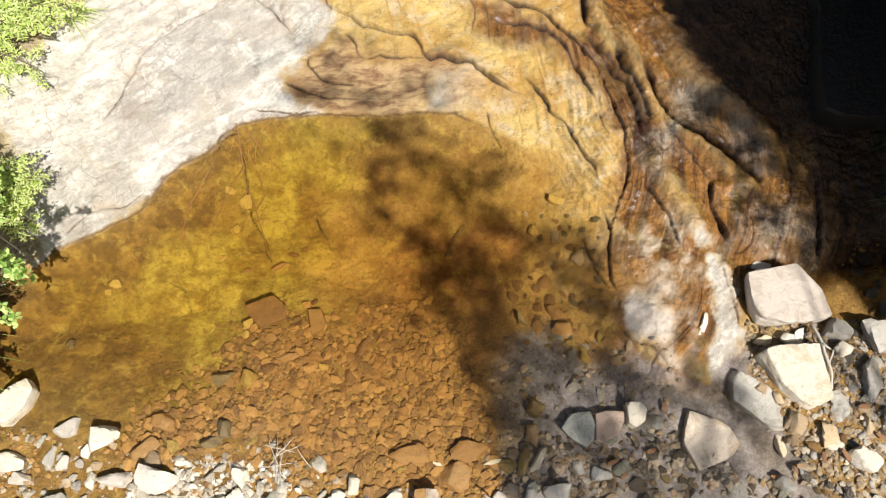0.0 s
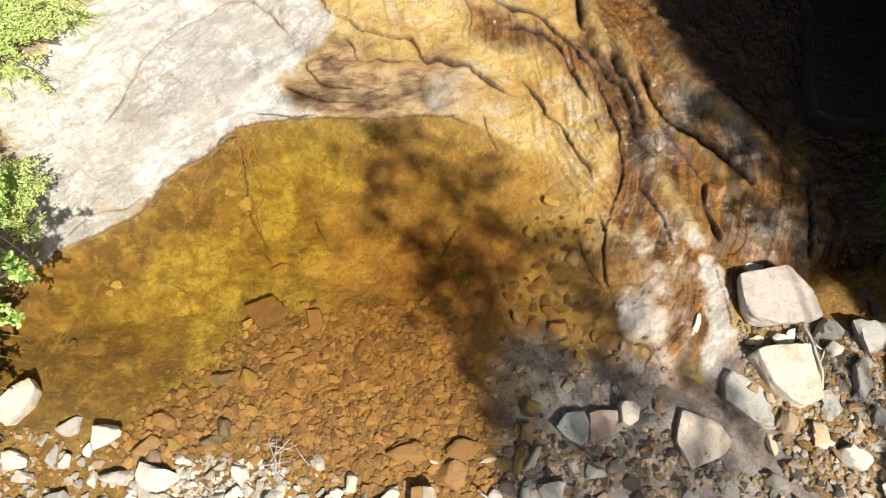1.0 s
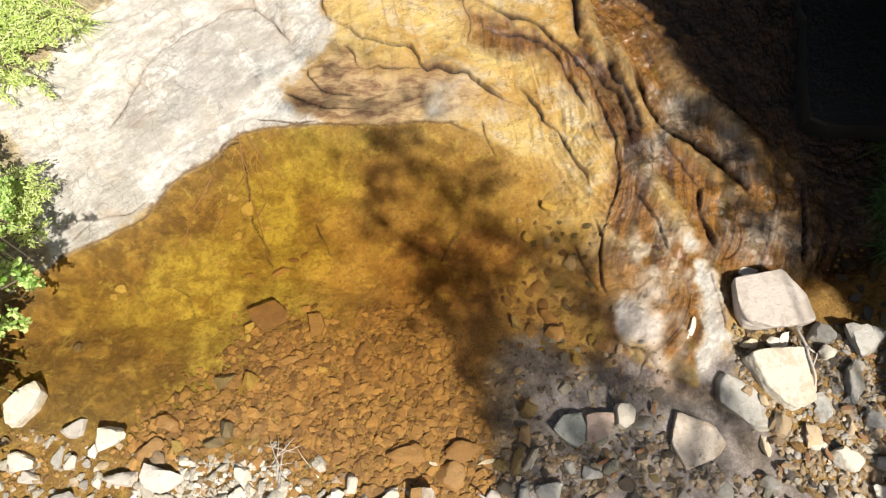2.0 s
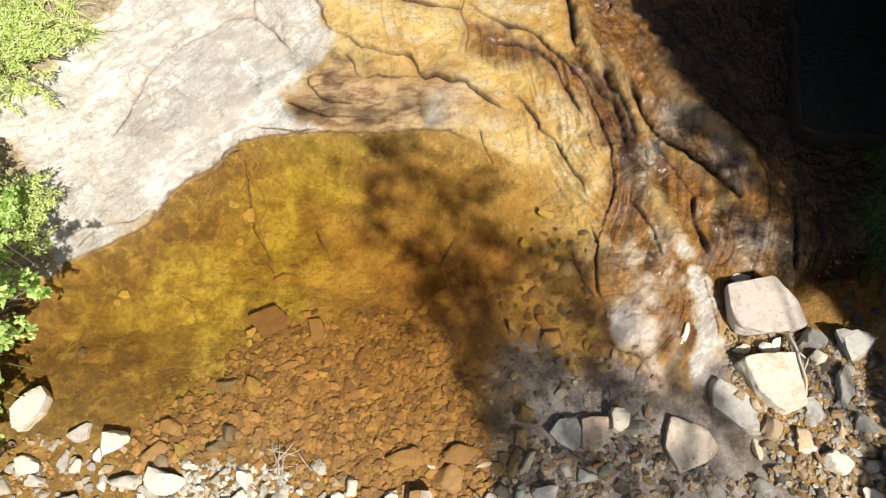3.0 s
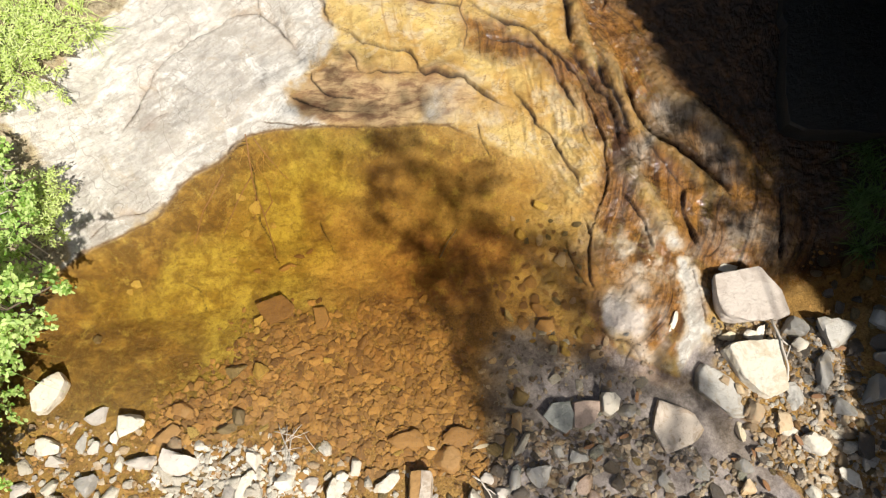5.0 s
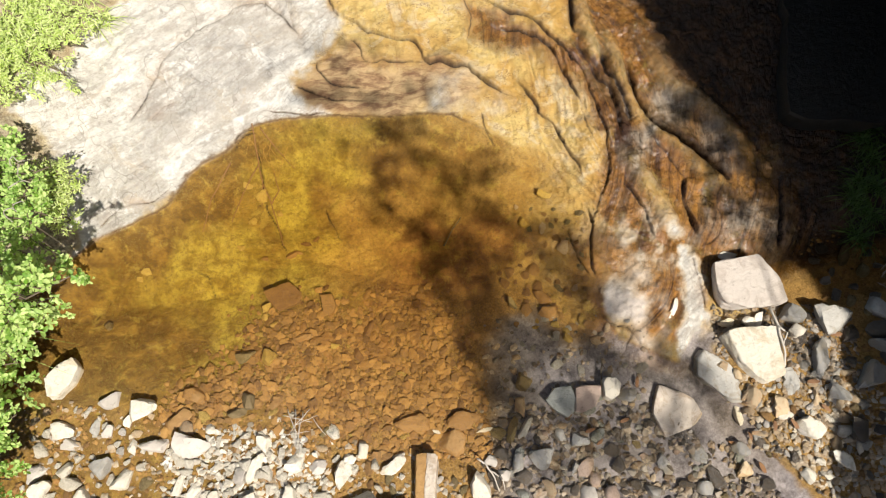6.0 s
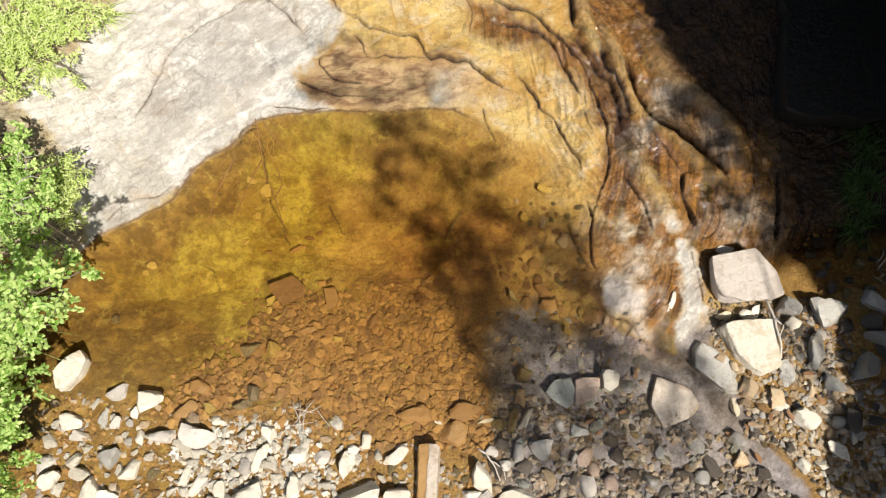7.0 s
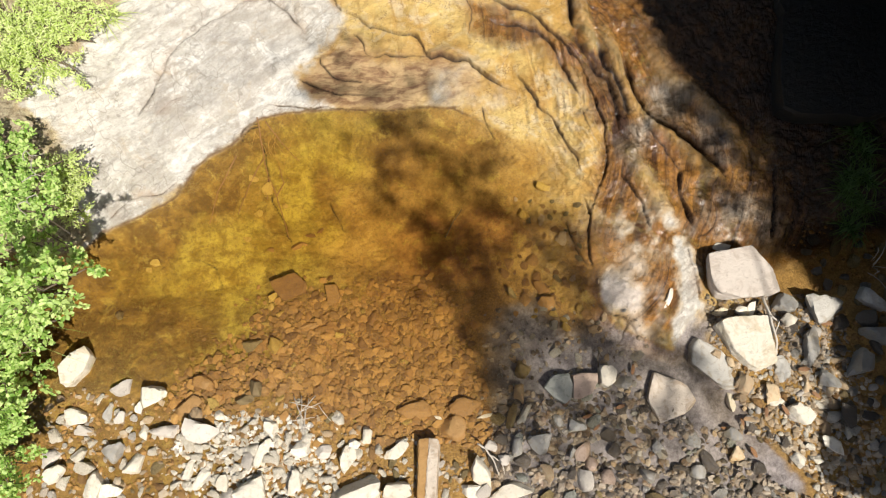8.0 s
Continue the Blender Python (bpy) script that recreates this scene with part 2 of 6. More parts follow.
def leaf_material(name, a, b, gloss=0.45):
    n = Nodes(name, gloss)
    colour = n.mix(n.island(), a, b)
    n.bsdf.inputs["Specular IOR Level"].default_value = 0.35
    back = n.tree.nodes.new("ShaderNodeBsdfTranslucent")
    n.put(back.inputs[0], n.mix(0.5, colour, (0.45, 0.60, 0.10)))
    both = n.tree.nodes.new("ShaderNodeMixShader")
    both.inputs[0].default_value = 0.45
    n.put(both.inputs[1], n.bsdf.outputs[0])
    n.put(both.inputs[2], back.outputs[0])
    n.put(n.tree.nodes["Material Output"].inputs["Surface"], both.outputs[0])
    return n.done(colour)


def bark_material(name, a, b):
    n = Nodes(name, 0.85)
    grain = n.noise(30, 5, 0.7, 0, (1, 1, 0.2, 0))
    return n.done(n.mix(grain, a, b), n.bump(grain, 0.5, 0.005))


GROUND, WATER = ground_material(), water_material()
STONE = {
    "white": stone_material("bleached_stone", (0.73, 0.675, 0.57), (0.58, 0.52, 0.42), (0.50, 0.415, 0.29)),
    "tan": stone_material("tan_stone", (0.56, 0.43, 0.27), (0.34, 0.25, 0.15), (0.42, 0.24, 0.12)),
    "pink": stone_material("pinkish_stone", (0.56, 0.505, 0.445), (0.47, 0.42, 0.365), (0.46, 0.41, 0.345)),
    "beige": stone_material("beige_stone", (0.53, 0.465, 0.405), (0.51, 0.445, 0.385), (0.41, 0.345, 0.29)),
    "slate": stone_material("greenish_slate", (0.36, 0.36, 0.31), (0.30, 0.30, 0.26), (0.15, 0.15, 0.12), 0.4),
    "rosy": stone_material("rosy_stone", (0.50, 0.37, 0.29), (0.46, 0.34, 0.26), (0.36, 0.25, 0.19), 0.5),
    "dun": stone_material("dun_stone", (0.56, 0.475, 0.385), (0.52, 0.44, 0.355), (0.34, 0.25, 0.17), 0.55),
    "grey": stone_material("grey_stone", (0.44, 0.415, 0.37), (0.20, 0.185, 0.165), (0.30, 0.25, 0.18), 0.35),
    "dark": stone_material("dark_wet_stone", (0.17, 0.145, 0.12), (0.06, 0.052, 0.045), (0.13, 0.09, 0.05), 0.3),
    # near black, so that the colour itself deepens the shade
    "black": stone_material("shade_black_rock", (0.020, 0.018, 0.014), (0.014, 0.012, 0.009), (0.018, 0.013, 0.008), 0.6),
    "rust": stone_material("iron_stained_stone", (0.36, 0.205, 0.07), (0.18, 0.09, 0.028), (0.26, 0.138, 0.04)),
    "ochre": stone_material("ochre_stone", (0.50, 0.35, 0.085), (0.36, 0.23, 0.055), (0.28, 0.165, 0.04)),
    "olive": stone_material("mossy_stone", (0.27, 0.20, 0.085), (0.16, 0.11, 0.05), (0.12, 0.095, 0.03)),
}
GRAVEL_PALE = stone_material("pale_gravel", (0.58, 0.49, 0.37), (0.17, 0.12, 0.07), (0.34, 0.23, 0.12), 0.75, True)
GRAVEL_WHITE = stone_material("white_chips", (0.72, 0.68, 0.60), (0.50, 0.44, 0.35), (0.55, 0.46, 0.34), 0.75, True)
GRAVEL_WET = stone_material("wet_gravel", (0.42, 0.34, 0.25), (0.05, 0.04, 0.03), (0.20, 0.125, 0.065), 0.4, True)
GRAVEL_RUST = stone_material("rusty_gravel", (0.40, 0.22, 0.06), (0.14, 0.07, 0.019), (0.29, 0.145, 0.038), 0.75, True)
LEAF_BRIGHT = leaf_material("bright_leaf", (0.15, 0.32, 0.035), (0.70, 0.85, 0.32))
LEAF_YELLOW = leaf_material("yellow_green_leaf", (0.46, 0.60, 0.12), (0.84, 0.90, 0.46))
LEAF_DARK = leaf_material("shade_leaf", (0.03, 0.07, 0.015), (0.06, 0.13, 0.03))
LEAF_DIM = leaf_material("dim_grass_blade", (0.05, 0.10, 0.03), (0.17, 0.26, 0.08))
TWIG_PALE = bark_material("bleached_twig", (0.38, 0.33, 0.27), (0.62, 0.57, 0.50))
TWIG_DARK = bark_material("brown_bark", (0.07, 0.05, 0.035), (0.20, 0.15, 0.10))
ROOT = bark_material("orange_rootlet", (0.30, 0.16, 0.035), (0.50, 0.31, 0.08))
LEAF_DEAD = bark_material("dead_leaf_brown", (0.14, 0.06, 0.025), (0.32, 0.18, 0.09))
WOOD = bark_material("wet_brown_wood", (0.20, 0.10, 0.04), (0.36, 0.20, 0.09))


# ---- plan mathematics ----
def step(lo, hi, v):
    u = np.clip((v - lo) / (hi - lo), 0, 1)
    return u * u * (3 - 2 * u)


def grain(x, y, size, octaves=4, seed=0, gain=0.5):
    """Smooth random hills between -1 and 1, the largest of the given size."""
    total, reach, top = 0.0, 1.0, 0.0
    for i in range(octaves):
        table = np.random.RandomState(seed * 31 + i).rand(256, 256) * 2 - 1
        c, n = math.cos(0.6 + 1.1 * i), math.sin(0.6 + 1.1 * i)
        u, v = (x * c - y * n) / size * 2 ** i + 37.2 * i, (x * n + y * c) / size * 2 ** i + 11.7 * i
        a, b = np.floor(u).astype(int), np.floor(v).astype(int)
        fu, fv = u - a, v - b
        fu, fv = fu * fu * (3 - 2 * fu), fv * fv * (3 - 2 * fv)
        p, q = table[a & 255, b & 255], table[(a + 1) & 255, b & 255]
        r, s = table[a & 255, (b + 1) & 255], table[(a + 1) & 255, (b + 1) & 255]
        total = total + reach * ((p * (1 - fu) + q * fu) * (1 - fv) + (r * (1 - fu) + s * fu) * fv)
        top += reach
        reach *= gain
    return total / top


def smooth_line(points, cuts=4):
    """A rounded line through the points."""
    p = np.array([points[0], *points, points[-1]], float)
    out = []
    for i in range(1, len(p) - 2):
        for k in range(cuts):
            u = k / cuts
            out.append(0.5 * (2 * p[i] + (p[i + 1] - p[i - 1]) * u + (2 * p[i - 1] - 5 * p[i] + 4 * p[i + 1] - p[i + 2]) * u * u
                              + (3 * p[i] - p[i - 1] - 3 * p[i + 1] + p[i + 2]) * u ** 3))
    return np.array([*out, p[-1]])


def line_distance(x, y, pts):
    """Distance from a line, the side of it (left is plus) and how far along it, from 0 to 1."""
    best, side, along = np.full(x.shape, 1e9), np.zeros(x.shape), np.zeros(x.shape)
    for i, (a, b) in enumerate(zip(pts[:-1], pts[1:])):
        d = b - a
        u = np.clip(((x - a[0]) * d[0] + (y - a[1]) * d[1]) / (d @ d + 1e-12), 0, 1)
        ex, ey = x - a[0] - u * d[0], y - a[1] - u * d[1]
        e = np.hypot(ex, ey)
        near = e < best
        best = np.where(near, e, best)
        side = np.where(near, np.sign(d[0] * ey - d[1] * ex), side)
        along = np.where(near, (i + u) / (len(pts) - 1), along)
    return best, side, along


def outline_distance(x, y, pts):
    """Signed distance from a closed outline, minus inside."""
    pts = np.array(pts, float)
    loop = np.vstack([pts, pts[:1]])
    inside = np.zeros(x.shape, bool)
    for a, b in zip(loop[:-1], loop[1:]):
        if a[1] != b[1]:
            cross = (a[1] > y) != (b[1] > y)
            inside ^= cross & (x < (b[0] - a[0]) * (y - a[1]) / (b[1] - a[1]) + a[0])
    best = line_distance(x, y, loop)[0]
    return np.where(inside, -best, best)


# the rock basin's rim
RIM = [(-7.0, 0.9)] + [(-3.18, 1.43), (-3.05, 1.56), (-2.91, 1.68), (-2.61, 1.83), (-2.31, 2.00), (-2.16, 2.27), (-1.86, 2.50), (-1.65, 2.71), (-1.40, 2.79), (-1.02, 2.81), (-0.58, 2.83), (-0.05, 2.85), (0.14, 2.83), (0.38, 2.70), (0.64, 2.54), (0.91, 2.50), (1.09, 2.35), (1.13, 2.10), (1.25, 1.97), (1.34, 1.85), (1.37, 1.63), (1.46, 1.42), (1.34, 1.24), (1.36, 1.06), (1.47, 0.86), (1.69, 0.79), (1.90, 0.67), (2.04, 0.89), (2.17, 1.06), (2.17, 1.33), (2.37, 1.66), (2.88, 1.71), (3.67, 1.85)] + [(9, 1.6), (9, -9), (-7, -9)]
# where the stones come out of the water
DRY = [(-3.58, 0.31), (-3.13, 0.35), (-2.67, 0.35), (-2.10, 0.11), (-1.65, 0.19), (-1.29, 0.25), (-0.92, 0.08), (-0.60, -0.03), (-0.20, -0.14), (0.34, -0.14), (0.67, 0.23), (1.26, 0.35), (1.58, 0.35), (2.17, 0.66), (2.91, 1.04), (3.75, 1.33)]
# upper edge of the loose stones on the bed
LOOSE = [(-3.57, 0.22), (-3.12, 0.31), (-2.44, 0.35), (-1.85, 0.35), (-1.64, 0.58), (-1.48, 1.04), (-1.25, 1.14), (-0.68, 1.09), (-0.45, 1.21), (0.08, 1.28), (0.46, 1.33), (1.04, 1.48), (1.33, 1.48), (1.48, 0.76), (2.17, 0.76), (2.95, 1.38), (3.83, 1.83)]
PALE = [(-3.05, 1.47), (-2.60, 1.73), (-2.12, 2.16), (-1.62, 2.59), (-1.37, 2.71), (-1.01, 2.74), (-1.22, 2.98), (-1.33, 3.10), (-1.05, 3.32), (-0.96, 3.61), (-0.94, 3.79), (-1.09, 4.09), (-1.27, 4.46), (-2.60, 4.59), (-2.73, 4.15), (-2.79, 3.85), (-3.13, 3.61), (-3.28, 3.32), (-3.36, 3.04), (-3.51, 2.82), (-3.41, 2.56), (-3.17, 2.38), (-3.18, 1.90)]
KNOB = [(1.32, 1.13), (1.46, 1.38), (1.63, 1.51), (1.74, 1.32), (1.80, 1.17), (1.78, 0.94), (1.73, 0.77), (1.61, 0.80), (1.38, 0.96)]
STREAK = [(2.00, 1.56), (2.12, 1.47), (2.15, 1.22), (2.16, 1.03), (2.08, 0.80), (1.94, 0.70), (1.91, 0.80), (2.00, 1.03), (1.97, 1.32)]
KNOB_TOP = [(1.45, 1.71), (1.73, 1.87), (2.01, 1.71), (2.00, 1.56), (1.75, 1.47)]
FLOW = [(1.41, 4.85), (1.56, 3.74), (1.62, 3.28), (1.68, 3.09), (1.73, 2.88), (1.83, 2.68), (2.00, 2.55), (2.18, 2.42), (2.43, 2.21), (2.67, 1.99), (2.94, 1.75)]
SHADED_CORNER = [(1.63, 4.42), (1.73, 3.53), (1.90, 3.25), (2.15, 2.95), (2.49, 2.69), (2.78, 2.41), (2.89, 1.83), (3.03, 1.37), (4.02, 1.37), (4.74, 4.42)]
BAND = [(-1.45, 2.89), (-1.25, 3.12), (-1.11, 3.29), (-0.85, 3.53), (-0.67, 3.36), (-0.12, 3.31), (0.15, 3.26), (0.32, 3.04), (0.14, 2.82), (-0.58, 2.80), (-1.01, 2.78)]
TONGUE = [(0.28, 3.77), (0.40, 3.83), (0.65, 3.70), (0.87, 3.59), (0.96, 3.44), (0.64, 3.45), (0.32, 3.51)]
CREAM = [(-0.19, 2.80), (-0.10, 3.17), (0.15, 3.26), (0.65, 3.00), (0.74, 2.82), (0.53, 2.81), (0.14, 2.83), (-0.34, 2.81)]
ASH = [(-2.63, 2.67), (-2.54, 2.98), (-2.38, 3.29), (-2.16, 3.51), (-1.83, 3.73), (-1.64, 3.76), (-1.39, 3.57), (-1.31, 3.34), (-1.55, 3.06), (-1.78, 2.89), (-2.01, 2.74), (-2.23, 2.57), (-2.50, 2.43), (-2.63, 2.48)]
ALGAE = [[(-2.55, 1.37), (-2.18, 1.65), (-1.76, 1.87), (-1.58, 1.92), (-1.48, 1.49), (-1.50, 1.14), (-1.63, 0.91), (-1.52, 0.64), (-1.72, 0.55), (-2.02, 0.92), (-2.26, 1.01), (-2.52, 1.24)],
         [(-1.75, 2.36), (-1.22, 2.42), (-1.02, 2.08), (-0.81, 1.74), (-1.05, 1.39), (-1.29, 1.29), (-1.48, 1.83)],
         [(-1.60, 2.68), (-1.12, 2.75), (-0.63, 2.65), (-0.63, 2.41), (-0.82, 2.08), (-1.02, 2.18), (-1.31, 2.42)],
         [(0.57, 2.52), (0.91, 2.55), (1.08, 2.29), (1.03, 2.07), (0.72, 2.10), (0.57, 2.29)]]
SUN_PATCH = [(0.45, 1.51), (0.70, 1.57), (0.95, 1.52), (1.01, 1.30), (1.21, 1.12), (1.24, 0.94), (1.04, 0.88), (0.86, 1.06), (0.50, 1.10)]
SAND = [(-1.02, 2.13), (-0.58, 2.23), (-0.24, 2.07), (-0.05, 1.69), (-0.23, 1.49), (-0.61, 1.40), (-0.92, 1.29), (-1.09, 1.59), (-0.86, 1.79)]
CREASE = [(0.05, 4.38), (0.23, 4.01), (0.40, 3.86), (0.65, 3.74), (0.80, 3.69), (0.96, 3.51), (1.13, 3.34), (1.26, 3.15), (1.32, 2.98), (1.38, 2.80), (1.41, 2.56), (1.43, 2.36), (1.40, 2.16), (1.32, 1.96), (1.24, 1.72), (1.20, 1.49)]
RUST_EDGE = [(1.3, 6.5), (1.07, 4.04), (1.14, 3.82), (1.16, 3.50), (1.07, 3.43), (0.93, 3.52), (0.79, 3.63), (0.54, 3.76), (0.25, 3.85), (0.27, 3.46), (0.54, 3.43), (0.88, 3.37), (1.11, 3.12), (1.26, 2.78), (1.32, 2.52), (1.39, 2.56), (1.39, 2.31), (1.27, 1.96), (1.29, 1.58), (1.44, 1.22), (1.54, 0.87), (2.00, 0.79), (2.13, 1.04), (2.33, 1.35), (2.95, 1.35), (3.54, 1.49)] + [(8, 2), (8, 7), (1, 7)]
SUNLIT_FACE = [(-2.40, 2.23), (-2.25, 2.46), (-2.01, 2.66), (-1.78, 2.81), (-1.60, 2.91), (-1.42, 2.94), (-1.65, 2.85), (-1.87, 2.69), (-2.09, 2.51), (-2.33, 2.24)]
FIBRE = [(1.26, 3.40), (1.38, 3.35), (1.57, 3.04), (1.63, 2.71), (1.52, 2.36), (1.48, 2.46), (1.37, 2.86)]
GREY_ZONES = [[(1.76, 2.98), (1.98, 2.96), (2.25, 3.01), (2.31, 2.80), (2.41, 2.43), (2.56, 2.18), (2.33, 2.21), (2.00, 2.48), (1.78, 2.67)],
              [(2.37, 1.96), (2.88, 2.01), (2.92, 1.72), (2.81, 1.58), (2.36, 1.58), (2.12, 1.82)],
              [(1.60, 2.72), (1.73, 2.65), (1.78, 2.46), (1.69, 2.31), (1.59, 2.41)]]
CRACKS = [  # line, width, depth, height of the left side over the right
    ([(-1.23, 4.19), (-1.06, 4.00), (-1.00, 3.86), (-0.96, 3.77), (-0.92, 3.73)], 0.014, 0.03, 0.01),
    ([(-0.90, 3.73), (-0.78, 3.69), (-0.69, 3.61), (-0.60, 3.57), (-0.40, 3.51), (-0.25, 3.50), (-0.12, 3.31), (-0.00, 3.30), (0.14, 3.26), (0.24, 3.25), (0.39, 3.12), (0.53, 3.04), (0.65, 2.97)], 0.016, 0.035, 0.045),
    ([(-0.82, 3.51), (-0.75, 3.46), (-0.69, 3.34), (-0.59, 3.31), (-0.29, 3.31), (-0.12, 3.31)], 0.012, 0.025, 0.02),
    ([(0.66, 3.12), (0.75, 2.96), (0.86, 2.82), (0.98, 2.72), (1.06, 2.53), (1.15, 2.35), (1.19, 2.25)], 0.015, 0.016, 0.03),
    ([(0.15, 4.18), (0.23, 4.01), (0.20, 3.86), (0.26, 3.74), (0.26, 3.60), (0.24, 3.46)], 0.012, 0.03, -0.02),
    ([(0.23, 4.01), (0.40, 3.86), (0.65, 3.74), (0.80, 3.69), (0.96, 3.51), (1.13, 3.34), (1.26, 3.15), (1.32, 2.98), (1.38, 2.80), (1.41, 2.56), (1.43, 2.36), (1.40, 2.16), (1.32, 1.96), (1.24, 1.82)], 0.022, 0.04, 0.02),
    ([(1.05, 4.32), (1.09, 4.13), (1.15, 3.89), (1.17, 3.71), (1.18, 3.56)], 0.05, 0.07, 0.02),
    ([(1.18, 3.54), (1.27, 3.33), (1.41, 3.14), (1.49, 2.98), (1.54, 2.77), (1.55, 2.54)], 0.052, 0.07, -0.01),
    ([(1.39, 3.43), (1.46, 3.20), (1.54, 3.06), (1.60, 2.85), (1.65, 2.73)], 0.045, 0.05, 0.0),
    ([(1.62, 3.28), (1.68, 3.09), (1.73, 2.88), (1.83, 2.68), (2.00, 2.55), (2.18, 2.42), (2.35, 2.31), (2.43, 2.21)], 0.05, 0.12, 0.035),
    ([(1.73, 2.74), (1.81, 2.54), (1.91, 2.38), (2.03, 2.19)], 0.018, 0.035, 0.0),
    ([(2.03, 2.19), (2.03, 2.03), (2.08, 1.86), (2.14, 1.71)], 0.022, 0.045, 0.05),
    ([(1.54, 2.17), (1.63, 2.04), (1.71, 1.87), (1.76, 1.70)], 0.018, 0.045, 0.02),
    ([(0.34, 2.83), (0.39, 2.69), (0.46, 2.55)], 0.012, 0.02, 0.0),
    ([(1.25, 2.77), (1.26, 2.67), (1.30, 2.55)], 0.010, 0.02, 0.01),
    ([(-2.70, 2.67), (-2.61, 2.91), (-2.50, 3.15), (-2.42, 3.32), (-2.25, 3.52), (-2.07, 3.65), (-1.84, 3.81), (-1.69, 3.85), (-1.55, 3.83), (-1.42, 3.72), (-1.32, 3.60), (-1.26, 3.47)], 0.03, 0.035, -0.04),
    ([(-2.53, 2.73), (-2.43, 2.83), (-2.31, 2.89)], 0.006, 0.008, 0.0),
    ([(-1.80, 2.52), (-1.77, 2.62), (-1.71, 2.67), (-1.63, 2.71)], 0.010, 0.014, 0.0),
    ([(-2.88, 1.80), (-2.71, 1.94), (-2.50, 2.02), (-2.33, 2.13)], 0.010, 0.014, 0.0),
    ([(-1.81, 2.48), (-1.72, 2.63), (-1.62, 2.68)], 0.012, 0.02, 0.0),
    ([(-1.55, 2.87), (-1.43, 2.87), (-1.21, 2.84), (-1.01, 2.84), (-0.82, 2.82)], 0.010, 0.018, 0.01),
    ([(-1.63, 2.64), (-1.58, 2.35), (-1.53, 2.07), (-1.41, 1.80), (-1.33, 1.60)], 0.012, 0.015, 0.0),
    ([(-1.03, 2.02), (-0.95, 1.88), (-0.88, 1.75)], 0.012, 0.018, 0.01),
    ([(-2.44, 1.21), (-2.34, 1.13), (-2.14, 1.01), (-1.98, 0.88)], 0.012, 0.02, 0.01),
    ([(-2.18, 1.47), (-1.99, 1.39), (-1.94, 1.24), (-1.99, 1.07)], 0.012, 0.015, 0.0),
    ([(1.24, 1.99), (1.27, 1.73), (1.25, 1.53), (1.28, 1.38)], 0.014, 0.03, 0.02),
    ([(1.09, 1.81), (1.14, 1.58), (1.23, 1.38)], 0.012, 0.02, 0.01),
    ([(2.06, 1.51), (2.12, 1.37), (2.14, 1.22), (2.14, 1.10)], 0.012, 0.03, 0.0),
    ([(1.77, 1.72), (1.84, 1.52), (1.91, 1.30), (1.91, 1.03), (1.84, 0.74)], 0.06, 0.018, 0.0),
    ([(1.32, 1.08), (1.38, 0.96), (1.48, 0.93), (1.57, 0.87), (1.65, 0.75)], 0.02, 0.03, 0.01),
    ([(1.49, 0.80), (1.58, 0.89), (1.65, 0.96)], 0.012, 0.03, 0.0),
    ([(1.46, 0.75), (1.53, 0.85), (1.57, 0.94)], 0.012, 0.03, 0.0),
    ([(-0.36, 4.01), (-0.15, 3.98), (0.10, 3.95), (0.22, 3.89)], 0.014, 0.03, 0.02),
    ([(0.40, 3.66), (0.64, 3.57), (0.89, 3.47), (1.05, 3.26), (1.16, 3.01), (1.26, 2.85)], 0.02, 0.03, 0.015),
    ([(1.32, 4.10), (1.43, 4.02), (1.50, 3.98), (1.46, 3.84)], 0.016, 0.03, 0.0),
    ([(-1.11, 3.29), (-1.05, 3.17), (-0.88, 3.08), (-0.71, 3.07)], 0.014, 0.02, 0.015),
    ([(-1.32, 3.10), (-1.02, 2.98), (-0.63, 2.95)], 0.012, 0.02, 0.01),
    ([(-1.59, 4.09), (-1.59, 3.84), (-1.55, 3.62)], 0.010, 0.02, 0.0),
    ([(2.17, 1.60), (2.35, 1.78), (2.33, 2.02), (2.40, 2.16)], 0.012, 0.02, 0.0),
    ([(2.89, 2.26), (2.86, 1.92), (2.83, 1.60)], 0.018, 0.04, 0.04),
]
RIDGES = [  # line, half width, height
    ([(1.40, 3.59), (1.53, 3.34), (1.61, 3.01), (1.71, 2.74), (1.88, 2.56), (2.13, 2.33), (2.38, 2.08)], 0.075, 0.07),
    ([(1.58, 2.43), (1.71, 2.23), (1.85, 1.98), (1.94, 1.77)], 0.09, 0.05),
    ([(1.21, 3.95), (1.29, 3.60), (1.39, 3.31)], 0.07, 0.05),
    ([(1.85, 3.40), (1.96, 3.06), (2.18, 2.88), (2.44, 2.64), (2.62, 2.28)], 0.10, 0.06),
    ([(0.92, 3.09), (1.10, 2.82), (1.22, 2.51), (1.25, 2.21)], 0.10, 0.03),
]
LEDGES = [  # line, width of the face, rise of the left side
    ([(-2.42, 2.36), (-2.23, 2.52), (-2.01, 2.69), (-1.78, 2.85), (-1.60, 2.95), (-1.41, 2.98)], 0.16, 0.07),
    ([(-3.02, 2.58), (-2.90, 2.88), (-2.70, 3.23), (-2.50, 3.53), (-2.18, 3.73), (-1.85, 3.95)], 0.10, 0.03),
    ([(-3.19, 1.60), (-3.02, 1.80), (-2.76, 1.94), (-2.50, 2.03)], 0.06, 0.03),
]
LEDGES = [(smooth_line(line), *rest) for line, *rest in LEDGES]
RIDGES = [(smooth_line(line), *rest) for line, *rest in RIDGES]
